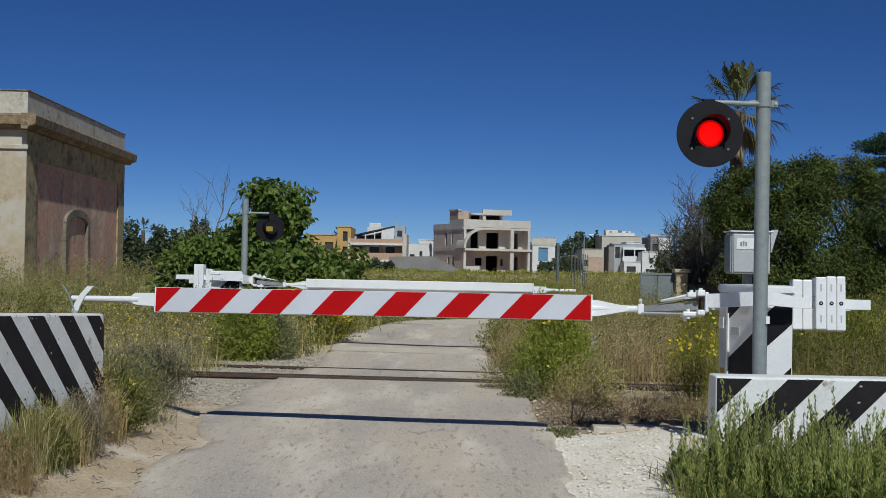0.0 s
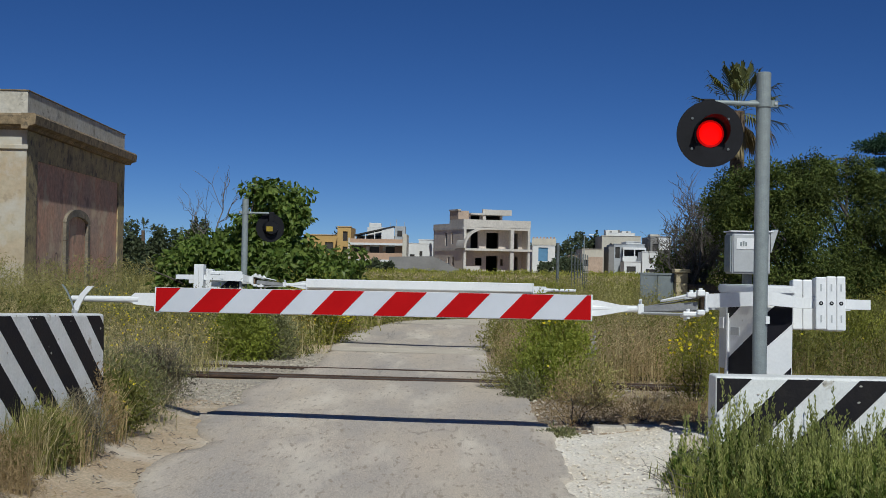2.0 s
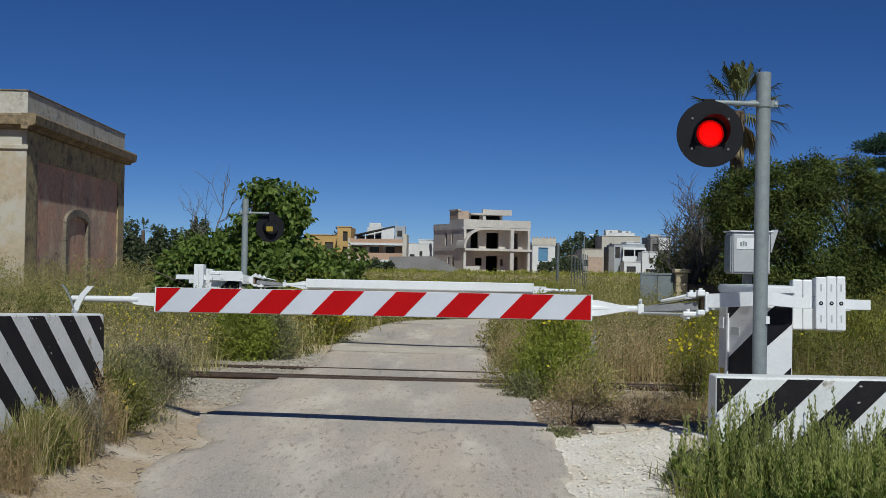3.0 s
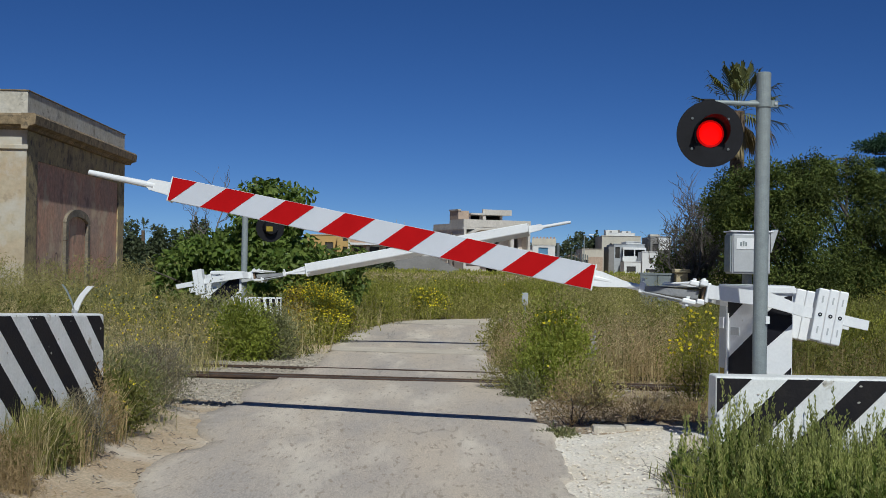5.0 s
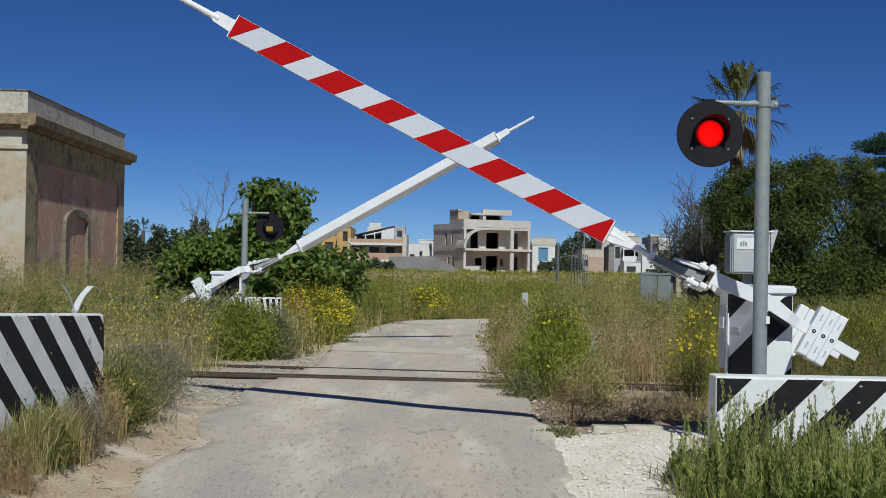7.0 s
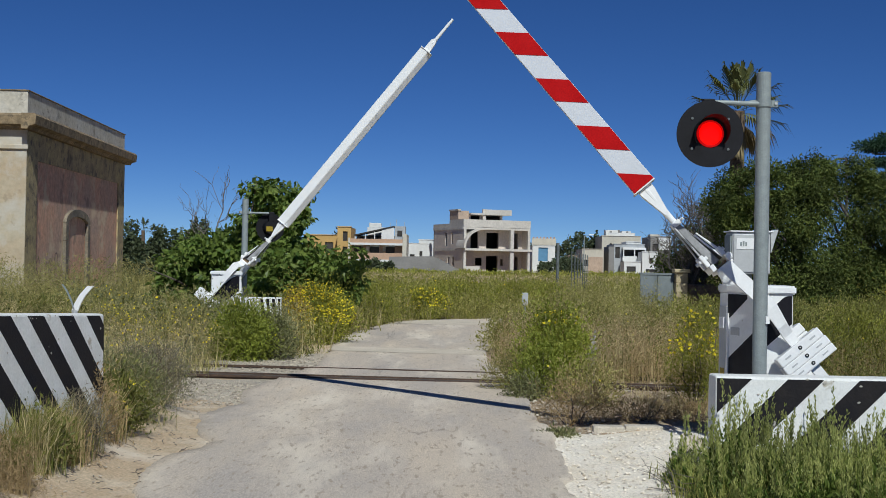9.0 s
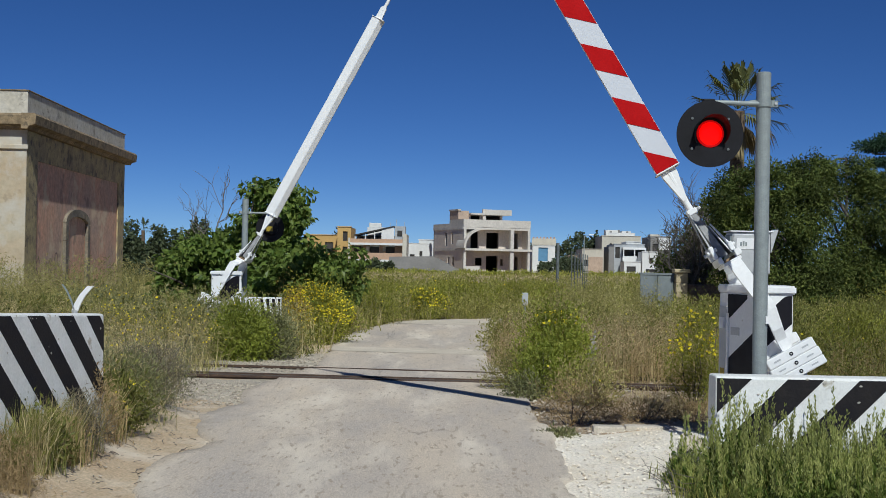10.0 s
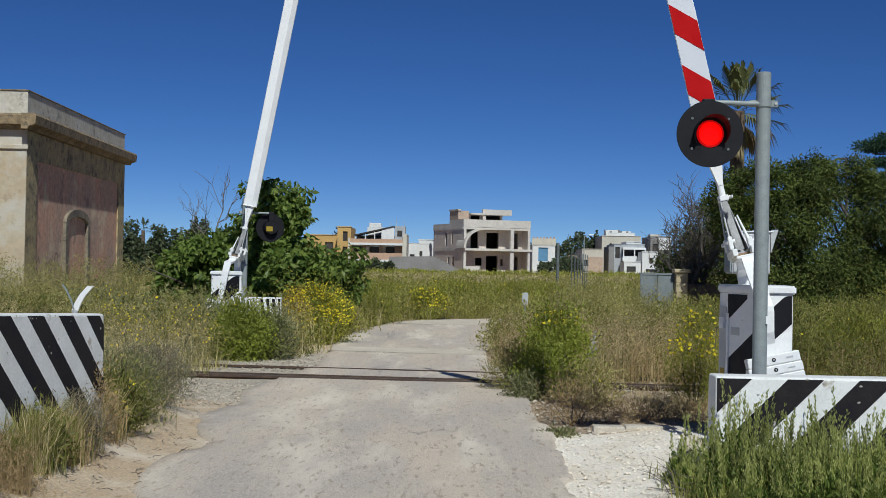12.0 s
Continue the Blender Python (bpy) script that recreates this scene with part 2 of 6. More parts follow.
GREEN_BLADE = leaf_mat("green_grass_blade", (0.20, 0.215, 0.045), (0.42, 0.385, 0.115), 0.35, 0.8)
OLIVE_LEAF = leaf_mat("olive_weed_leaf", (0.115, 0.13, 0.026), (0.26, 0.255, 0.065), 0.28)
SPIKE_TIP = leaf_mat("weed_spike", (0.27, 0.31, 0.08), (0.48, 0.49, 0.17), 0.4)
BROWN_BLADE = leaf_mat("brown_weed", (0.31, 0.225, 0.115), (0.58, 0.44, 0.235), 0.3, 0.9)
GREY_TWIG = leaf_mat("grey_withered_leaf", (0.15, 0.135, 0.09), (0.32, 0.28, 0.20), 0.2, 0.9)
BRIGHT_LEAF = leaf_mat("bright_bush_leaf", (0.25, 0.30, 0.04), (0.47, 0.48, 0.09), 0.45)
YELLOW = leaf_mat("yellow_petal", (0.78, 0.60, 0.012), (0.88, 0.76, 0.04), 0.25)
BROOM_LEAF = leaf_mat("broom_leaf", (0.20, 0.23, 0.03), (0.44, 0.43, 0.075), 0.35)
RUSTY_LEAF = leaf_mat("rusty_seed_head", (0.34, 0.22, 0.05), (0.52, 0.38, 0.10), 0.25)


# ---- building blocks ----
def mesh_ob(name, bm, material, smooth=False):
    me = bpy.data.meshes.new(name)
    bm.normal_update()
    bm.to_mesh(me)
    bm.free()
    me.materials.append(material)
    if smooth:
        for p in me.polygons:
            p.use_smooth = True
    return new(name, me)


def part(name, bm, material, parent, label="", smooth=False):
    ob = mesh_ob(name, bm, material, smooth)
    ob.parent = parent
    return tagged(ob, label)


def thing(name, m, label, category, group="", kind=""):
    ob = new(name)
    ob.empty_display_size = 0.2
    ob.matrix_basis = m
    return tagged(ob, label, category, group, kind)


def box(bm, lo, hi, bevel=0.0, m=None):
    lo, hi = Vector(lo), Vector(hi)
    r = bmesh.ops.create_cube(bm, size=1.0, matrix=Matrix.Translation((lo + hi) / 2) @ Matrix.Diagonal((*(hi - lo), 1)))
    vs = r["verts"]
    if bevel:
        es = list({e for v in vs for e in v.link_edges})
        fs = bmesh.ops.bevel(bm, geom=es, offset=bevel, segments=2, affect="EDGES", profile=0.5)
        vs = list({v for f in fs["faces"] for v in f.verts} | {v for v in vs if v.is_valid})
    if m is not None:
        bmesh.ops.transform(bm, matrix=m, verts=vs)
    return bm


def boxes(*items, bevel=0.0):
    bm = bmesh.new()
    for lo, hi in items:
        box(bm, lo, hi, bevel)
    return bm


def rod(bm, p, q, r0, r1=None, seg=10):
    """A tapered round bar from p to q."""
    p, q = Vector(p), Vector(q)
    d = q - p
    m = Matrix.Translation((p + q) / 2) @ d.to_track_quat("Z", "Y").to_matrix().to_4x4()
    bmesh.ops.create_cone(bm, cap_ends=True, segments=seg, radius1=r0, radius2=r0 if r1 is None else r1, depth=d.length, matrix=m)
    return bm


def prism(bm, outline, axis, a, c):
    """A closed outline of 2D points pushed along an axis from a to c. axis y: points are (x, z); x: (y, z); z: (x, y)."""
    def put(u, v, w):
        return {"x": (w, u, v), "y": (u, w, v), "z": (u, v, w)}[axis]
    lo = [bm.verts.new(put(u, v, a)) for u, v in outline]
    hi = [bm.verts.new(put(u, v, c)) for u, v in outline]
    n = len(outline)
    fs = [bm.faces.new(lo), bm.faces.new(hi[::-1])]
    fs += [bm.faces.new((lo[i], hi[i], hi[(i + 1) % n], lo[(i + 1) % n])) for i in range(n)]
    bmesh.ops.recalc_face_normals(bm, faces=fs)
    return bm


def pierced(bm, u0, u1, z0, z1, t, holes, m=None):
    """A wall in the xz plane from y=0 to y=t, with rectangular openings (u0, u1, z0, z1) through it."""
    us = sorted({u0, u1, *[v for h in holes for v in h[:2] if u0 < v < u1]})
    zs = sorted({z0, z1, *[v for h in holes for v in h[2:] if z0 < v < z1]})
    for i in range(len(us) - 1):
        for j in range(len(zs) - 1):
            cu, cz = (us[i] + us[i + 1]) / 2, (zs[j] + zs[j + 1]) / 2
            if not any(h[0] < cu < h[1] and h[2] < cz < h[3] for h in holes):
                box(bm, (us[i], 0, zs[j]), (us[i + 1], t, zs[j + 1]), 0, m)
    bmesh.ops.remove_doubles(bm, verts=bm.verts[:], dist=0.0005)
    return bm


def raw_mesh(name, verts, faces, material, parent=None, label="", smooth=False):
    me = bpy.data.meshes.new(name)
    me.from_pydata(np.asarray(verts).tolist(), [], faces.tolist() if isinstance(faces, np.ndarray) else faces)
    me.materials.append(material)
    if smooth:
        me.polygons.foreach_set("use_smooth", [True] * len(me.polygons))
    ob = new(name, me)
    ob.parent = parent
    return tagged(ob, label)


RNG = np.random.default_rng(7)


def unit(v):
    return v / np.maximum(np.linalg.norm(v, axis=1, keepdims=True), 1e-9)


def leaf_arrays(pos, direction, size, aspect=0.5, fold=0.25, face=None):
    """Folded leaves: at each place one leaf of that length along its direction."""
    n = len(pos)
    size = np.broadcast_to(np.asarray(size, float).reshape(-1, 1), (n, 1))
    d = unit(direction)
    towards = RNG.normal(size=(n, 3)) if face is None else face * 1.3 + RNG.normal(size=(n, 3)) * 0.55 + np.array([[0, 0, 0.5]])
    side = unit(np.cross(d, towards))
    nrm = np.cross(side, d)
    mid = pos + d * size * 0.45
    lift = nrm * size * fold * 0.4
    v = np.stack([pos, mid + side * size * aspect / 2 + lift, pos + d * size, mid - side * size * aspect / 2 + lift], axis=1).reshape(-1, 3)
    k = np.arange(n)[:, None] * 4
    f = np.concatenate([k + np.array([[0, 1, 2]]), k + np.array([[0, 2, 3]])])
    return v, f


def blade_arrays(base, height, width, lean=0.35):
    """Bent grass blades on their base points."""
    n = len(base)
    height = np.broadcast_to(np.asarray(height, float).reshape(-1, 1), (n, 1))
    width = np.broadcast_to(np.asarray(width, float).reshape(-1, 1), (n, 1))
    a = RNG.uniform(0, 2 * np.pi, n)
    out = np.stack([np.cos(a), np.sin(a), np.zeros(n)], 1) * height * (RNG.uniform(0.05, 1, (n, 1)) * lean)
    b = RNG.uniform(0, 2 * np.pi, n)
    side = np.stack([np.cos(b), np.sin(b), np.zeros(n)], 1) * width / 2
    up = np.array([[0, 0, 1.0]])
    mid = base + up * height * 0.55 + out * 0.35
    v = np.stack([base - side, base + side, mid + side * 0.8, mid - side * 0.8, base + up * height * 0.97 + out], 1).reshape(-1, 3)
    k = np.arange(n)[:, None] * 5
    return v, [*(k + np.array([[0, 1, 2, 3]])).tolist(), *(k + np.array([[3, 2, 4]])).tolist()]


def merge(*arrays):
    vs, fs, o = [], [], 0
    for v, f in arrays:
        vs.append(v)
        fs.extend((np.asarray(g) + o).tolist() for g in f) if not isinstance(f, np.ndarray) else fs.extend((f + o).tolist())
        o += len(v)
    return np.concatenate(vs), fs


def gz(x, y):
    """Height of the ground: the lane lies a little lower than the verges and leans to one side; a bank on the high side."""
    x, y = np.asarray(x, float), np.asarray(y, float)
    fade = np.clip((27 - y) / 9, 0, 1)
    z = -0.019 * np.clip(x, -4.5, 4.5) * fade
    bank = np.clip((-1.95 - x) / 0.9, 0, 1) * np.clip((15 - y) / 3, 0, 1) * 0.10
    far = np.clip((y - 60) / 110, 0, 1) * 0.35
    left = np.interp(y, [12.5, 14.5, 19.0, 20.5], [-2.35, -4.2, -4.2, -2.5])
    right = np.interp(y, [13.4, 14.8, 18.6, 20.0], [2.1, 7.0, 7.0, 2.1])
    low = np.clip((x - left + 0.7) / 0.7, 0, 1) * np.clip((right - x) / 0.8, 0, 1) * np.clip((31 - y) / 9, 0, 1)
    return (z + bank) * (1 - low) + low * (-0.105 - 0.009 * x) + far


def gz1(x, y):
    return float(gz(x, y))


# ---- ground, lane, track ----
def build_ground():
    xs = np.concatenate([[-3000, -900, -300, -120, -60, -30, -20, -14], np.arange(-10, 10.01, 0.4), [14, 20, 30, 60, 120, 300, 900, 3000]])
    ys = np.concatenate([[-3000, -600, -100, -20, -5], np.arange(0, 30, 0.4), np.arange(30, 62, 4), [75, 100, 140, 200, 320, 600, 1200, 3000]])
    X, Y = np.meshgrid(xs, ys)
    rough = np.array([noise.noise((x * 0.9, y * 0.9, 3.0)) for x, y in zip(X.ravel(), Y.ravel())]).reshape(X.shape)
    off_lane = np.clip(np.maximum(-2.2 - X, X - 1.0) / 0.8, 0, 1) * np.clip((60 - Y) / 30, 0, 1)
    Z = gz(X, Y) - 0.03 + 0.05 * rough * off_lane
    nx, ny = len(xs), len(ys)
    v = np.stack([X.ravel(), Y.ravel(), Z.ravel()], 1)
    i, j = np.meshgrid(np.arange(nx - 1), np.arange(ny - 1))
    k = (j * nx + i).ravel()
    f = np.stack([k, k + 1, k + nx + 1, k + nx], 1)
    tagged(raw_mesh("ground", v, f, SOIL, smooth=True), "dry sandy earth under weeds and grass", "ground", kind="structure")


def strip(name, centre, material, lift, label, edge=0.12, step=0.11, ragged=0.35, depth=0.05, seed=0.0, cols=11, rim=0.03):
    """A sheet on the ground between two edges that vary along the lane; rows of (y, left, right)."""
    ys = np.arange(centre[0][0], centre[-1][0] + 1e-6, step)
    t = np.array(centre)
    L, R = np.interp(ys, t[:, 0], t[:, 1]), np.interp(ys, t[:, 0], t[:, 2])
    def wob(k):
        return np.array([noise.noise((y * 1.3, k, seed)) + 0.5 * noise.noise((y * 4.1, k + 9, seed)) + ragged * noise.noise((y * 9.0, k + 5, seed)) + ragged * 0.6 * noise.noise((y * 23.0, k + 2, seed)) for y in ys])
    L, R = L + edge * wob(1.7), R + edge * wob(5.3)
    s = np.concatenate([[0, 0.006], np.linspace(0.05, 0.95, cols - 4), [0.994, 1]])
    X = L[:, None] * (1 - s) + R[:, None] * s
    Y = np.repeat(ys[:, None], cols, 1)
    Z = gz(X, Y) + lift
    bumps = np.array([noise.noise((x * 0.7, y * 0.7, 11 + seed)) for x, y in zip(X.ravel(), Y.ravel())]).reshape(X.shape)
    Z = Z + 0.012 * bumps
    Z[:, 0] -= depth
    Z[:, -1] -= depth
    X[:, 0] -= rim
    X[:, -1] += rim
    v = np.stack([X.ravel(), Y.ravel(), Z.ravel()], 1)
    i, j = np.meshgrid(np.arange(cols - 1), np.arange(len(ys) - 1))
    k = (j * cols + i).ravel()
    f = np.stack([k, k + 1, k + cols + 1, k + cols], 1)
    return tagged(raw_mesh(name, v, f, material, smooth=True), label, name.split("_")[-1], kind="structure")


build_ground()
strip("sandy_verge", [(-14, -3.6, -1.2), (2, -3.6, -1.2), (8, -3.3, -1.2), (10, -3.2, -1.5), (14, -3.6, -1.5), (16, -4.0, -1.5), (18.5, -3.6, -1.4), (21, -2.7, -1.2), (24, -2.4, -1.0)],
      ORANGE_SOIL, 0.0, "sandy orange-tan verge beside the lane", edge=0.2, seed=2.0)
strip("ballast_patch", [(13.4, -3.1, -2.0), (14.5, -3.9, -1.9), (16, -4.6, -1.8), (18, -4.2, -1.7), (19.5, -3.2, -1.7), (21, -2.6, -1.7)],
      DULL_GRAVEL, 0.008, "pale trodden ballast beside the rails", edge=0.16, seed=6.0)
strip("gravel_verge", [(-14, 0.4, 2.3), (2, 0.4, 2.3), (8, 0.5, 2.4), (9.6, 0.5, 2.6), (11.4, 0.5, 2.6), (11.95, 0.6, 2.3)],
      GRAVEL_PALE, 0.004, "pale crushed limestone at the edge of the lane", edge=0.14, seed=4.0)
strip("dirt_verge", [(11.6, 0.7, 1.25), (12.3, 0.5, 3.6), (14.5, 0.4, 4.4), (16.9, 0.3, 4.6), (18.2, 0.3, 2.0), (21.5, 0.3, 1.2)],
      BROWN_DIRT, 0.0, "trodden brown dirt beside the lane", edge=0.16, seed=8.0)
road = strip("asphalt_road", [(-14, -1.6, 0.92), (6.0, -1.6, 0.92), (7.2, -1.5, 0.90), (8.0, -1.92, 0.90), (8.4, -2.05, 0.93), (8.9, -2.14, 0.95), (9.6, -2.13, 1.0), (10.2, -1.99, 1.02), (10.6, -1.96, 1.03), (11.2, -2.14, 1.06),
                              (11.7, -2.28, 1.08), (12.2, -2.40, 1.04), (12.7, -2.32, 1.0), (13.4, -2.18, 1.0), (14.5, -2.28, 1.04), (15.5, -2.24, 1.07), (16.5, -2.09, 1.12), (18.2, -1.85, 0.95), (19.3, -1.83, 0.82), (21.7, -1.95, 0.76),
                              (22.9, -2.0, 0.85), (25.4, -1.95, 1.15), (28.3, -1.55, 1.9), (30, -1.25, 3.0), (31.4, -0.7, 4.3), (33, 1.4, 6.0), (34.3, 3.6, 7.0), (35.2, 5.4, 8.0)],
             ASPHALT, 0.042, "worn pale asphalt lane with ragged edges", edge=0.075, seed=1.0, cols=17, rim=0.006, step=0.06, ragged=0.5)


strip("concrete_band", [(21.3, -1.92, 0.72), (22.4, -1.98, 0.76)], PALE_PATCH, 0.046, "pale patched band across the lane", edge=0.05, seed=7.0, depth=0.03)
strip("concrete_band", [(29.6, -1.2, 2.6), (31.6, -0.5, 4.2)], PALE_PATCH, 0.046, "pale patched band across the lane", edge=0.08, seed=9.0, depth=0.03)


def rail(y0, label, top=0.045):
    """A rail along x, nearly flush with the lane: foot, web and head."""
    prof = [(-0.062, -0.13), (0.062, -0.13), (0.062, -0.118), (0.009, -0.10), (0.009, -0.035), (0.034, -0.026), (0.034, -0.004), (0.026, 0.0),
            (-0.026, 0.0), (-0.034, -0.004), (-0.034, -0.026), (-0.009, -0.035), (-0.009, -0.10), (-0.062, -0.118)]
    xs = [-60, -30, -12, -6, -4, -2, 0, 2, 4, 6, 12, 30, 60]
    v, f, n = [], [], len(prof)
    for x in xs:
        z = -0.105 - 0.009 * max(-6, min(6, x)) + top
        v += [(x, y0 + p, z + h) for p, h in prof]
    for i in range(len(xs) - 1):
        for j in range(n):
            f.append([i * n + j, i * n + (j + 1) % n, (i + 1) * n + (j + 1) % n, (i + 1) * n + j])
    tagged(raw_mesh("rail", v, f, RUST), label, "rail", "rails of the track")


rail(16.62, "rusty steel running rail crossing the lane", 0.062)
rail(17.88, "rusty steel running rail crossing the lane", 0.054)
rail(16.36, "rusty check rail beside a running rail", 0.054)
# flangeways: flat strips beside the rails, coloured like the shade in a deep groove
for y in (16.46,):
    groove = raw_mesh("flangeway", [(x, y + d, -0.105 - 0.009 * x + 0.048) for x in (-4.5, 4.5) for d in (-0.05, 0.08)], [[0, 2, 3, 1]], GROOVE_SHADE)
    tagged(groove, "flat dark strip standing in for the shade of a groove beside a rail", "groove", kind="structure")


# ---- level crossing ----
def on_face(p, q, u0, u1, edges, z_lim, thick=0.0035, sink=0.0015, n=8):
    """A thin plate on the upright face that runs from plan point p to q (its outside to the right of that way), from u0 to u1 along it;
    edges(u) gives its lower and upper height."""
    p, q = Vector(p), Vector(q)
    along = (q - p).normalized()
    out = Vector((along.y, -along.x))
    low, top = [], []
    for i in range(n + 1):
        u = u0 + (u1 - u0) * i / n
        za, zc = edges(u)
        za, zc = max(z_lim[0], za), min(z_lim[1], zc)
        if zc > za + 0.002:
            w = p + along * u
            low.append((w.x, w.y, za))
            top.append((w.x, w.y, zc))
    if len(low) < 2:
        return None
    bm = bmesh.new()
    ring = low + top[::-1]
    fr = [bm.verts.new((x + out.x * thick, y + out.y * thick, z)) for x, y, z in ring]
    bk = [bm.verts.new((x - out.x * sink, y - out.y * sink, z)) for x, y, z in ring]
    k = len(ring)
    fs = [bm.faces.new(fr), bm.faces.new(bk[::-1])] + [bm.faces.new((fr[j], bk[j], bk[(j + 1) % k], fr[(j + 1) % k])) for j in range(k)]
    bmesh.ops.recalc_face_normals(bm, faces=fs)
    return bm


def bar_path(bm, pts, thick):
    """An upright flat bar bent along plan points: rows of (x, y, low, high)."""
    secs = []
    for i, (x, y, lo, hi) in enumerate(pts):
        a, c = pts[max(i - 1, 0)], pts[min(i + 1, len(pts) - 1)]
        d = Vector((c[0] - a[0], c[1] - a[1])).normalized()
        nx, ny = -d.y * thick / 2, d.x * thick / 2
        secs.append([bm.verts.new(v) for v in ((x - nx, y - ny, lo), (x + nx, y + ny, lo), (x + nx, y + ny, hi), (x - nx, y - ny, hi))])
    fs = [bm.faces.new(secs[0]), bm.faces.new(secs[-1][::-1])]
    for a, c in zip(secs, secs[1:]):
        fs += [bm.faces.new((a[j], a[(j + 1) % 4], c[(j + 1) % 4], c[j])) for j in range(4)]
    bmesh.ops.recalc_face_normals(bm, faces=fs)
    return bm


def barrier(m, pivot, plate0, plate1, tip, label):
    """Barrier machine at its base: local x runs against the boom, local -y is the striped face."""
    t = thing("level_crossing_barrier", m, label, "barrier", "crossing barriers")
    drop_z = 1.195 - pivot
    # cabinet with a slanting cheek towards the boom
    plan = [(-0.315, 0.31), (-0.262, 0.17), (-0.047, -0.27), (0.23, -0.27), (0.23, 0.33), (-0.29, 0.33)]
    bm = prism(bmesh.new(), plan, "z", 0.0, pivot + 0.10)
    bmesh.ops.bevel(bm, geom=bm.edges[:], offset=0.005, segments=1, affect="EDGES")
    body = part("cabinet", bm, WHITE_METAL, t, "white steel cabinet with a slanting cheek")
    bm = prism(bmesh.new(), [(-0.335, 0.33), (-0.28, 0.165), (-0.06, -0.295), (0.255, -0.295), (0.255, 0.355), (-0.31, 0.355)], "z", pivot + 0.102, pivot + 0.175)
    bmesh.ops.bevel(bm, geom=bm.edges[:], offset=0.014, segments=2, affect="EDGES")
    part("lid", bm, WHITE_METAL, t, "white overhanging lid")
    cheek, front, back, side = (plan[1], plan[2]), (plan[2], plan[3]), (plan[4], plan[5]), (plan[0], plan[1])
    for (p, q), lo, hi, rise in ((cheek, 1.05, 9.0, 0.65), (cheek, 0.34, 0.70, 0.65), (front, 0.79, 1.08, 0.95), (front, 0.12, 0.42, 0.95), (back, 0.62, 0.95, 0.8), (back, 0.0, 0.3, 0.8)):
        L = (Vector(q) - Vector(p)).length
        bm = on_face(p, q, 0.007, L - 0.007, lambda u: (lo - drop_z + rise * u, hi - drop_z + rise * u), (0.01, pivot + 0.09))
        if bm:
            part("black_band", bm, BLACK_SHEET, body)
    flat = lambda a, c: (lambda u: (a, c))
    lim = (0.0, 3.0)
    part("side_door", on_face(*side, 0.012, 0.135, flat(0.1, pivot - 0.02), lim, 0.008), GREY_METAL, t, "grey side door")
    part("door_hinge", on_face(*cheek, 0.004, 0.03, flat(0.08, pivot - 0.08), lim, 0.016), WHITE_METAL, t, "white vertical hinge strip")
    part("door_lock", on_face(*side, 0.03, 0.11, flat(pivot - 0.22, pivot - 0.12), lim, 0.022), WHITE_METAL, t)
    part("warning_label", on_face(*side, 0.04, 0.12, flat(0.5, 0.63), lim, 0.011), LENS_DARK, t, "small yellow warning label")
    part("maker_plate", on_face(*cheek, 0.06, 0.19, flat(pivot - 0.27, pivot - 0.2), lim, 0.005), GREY_METAL, t)
    part("vent", on_face(*cheek, 0.2, 0.46, flat(0.33, 0.345), lim, 0.008), GREY_METAL, t)
    part("footing", boxes(((-0.4, -0.36, -0.25), (0.36, 0.42, 0.0)), bevel=0.015), CONC_EDGE, t, "concrete footing")
    # boom: fork arms that spread round the cabinet; it turns about its own origin at the pivot
    sx, sz = 0.06, 0.033
    arm = lambda rows: [(x + sx, y, lo + sz, hi + sz) for x, y, lo, hi in rows]
    bm = bmesh.new()
    ease = lambda u: u * u * (3 - 2 * u) * 0.4 + u * 0.6
    sweep = [(-0.47 + 0.46 * k / 10, -0.17 - 0.245 * ease(k / 10), -0.075 + 0.015 * k / 10, 0.045 + 0.015 * k / 10) for k in range(11)]
    bar_path(bm, arm(sweep + [(0.03, -0.418, -0.06, 0.058), (0.2, -0.40, -0.072, 0.024), (0.3, -0.345, -0.075, 0.015), (0.85, -0.345, -0.078, 0.004)]), 0.035)
    bar_path(bm, arm([(-0.47, 0.17, -0.075, 0.045), (-0.41, 0.19, -0.072, 0.05), (-0.355, 0.40, -0.062, 0.062), (-0.2, 0.42, -0.06, 0.058), (0.22, 0.42, -0.052, 0.042), (0.85, 0.42, -0.045, 0.035)]), 0.035)
    rod(bm, (sx, -0.40, sz), (sx, 0.45, sz), 0.03, seg=14)
    boom = part("boom", bm, WHITE_METAL, t, "white painted lifting boom with fork arms")
    boom.location = (-0.06, 0, pivot)
    drop = -0.053
    bracket = part("cross_bracket", boxes(((-0.435, -0.185, -0.08), (-0.405, 0.195, 0.095)), ((-0.50, -0.19, 0.060), (-0.436, 0.20, 0.112)), ((-0.50, -0.19, -0.105), (-0.436, 0.20, -0.060)), bevel=0.008),
                   WHITE_METAL, boom, "chipped white cross bracket")
    part("bracket_plate", boxes(((-0.46, -0.10, -0.058), (-0.437, 0.16, 0.058)), bevel=0.004), RUSTY_PLATE, bracket, "rust-stained inner plate")
    for y in (-0.115, 0.155):
        for a, c in (((-0.585, y - 0.035, 0.048), (-0.501, y + 0.035, 0.092)), ((-0.62, y - 0.03, -0.115), (-0.501, y + 0.03, -0.075))):
            part("hinge_block", boxes((a, c), bevel=0.010), WHITE_METAL, bracket, "white hinge block with flaking paint")
        for x, lo, hi in ((-0.548, 0.092, 0.112), (-0.575, -0.075, -0.052), (-0.575, -0.14, -0.115), (-0.468, 0.112, 0.13)):
            part("bracket_bolt", rod(bmesh.new(), (x, y, lo), (x, y, hi), 0.017, seg=8), WHITE_METAL, bracket)
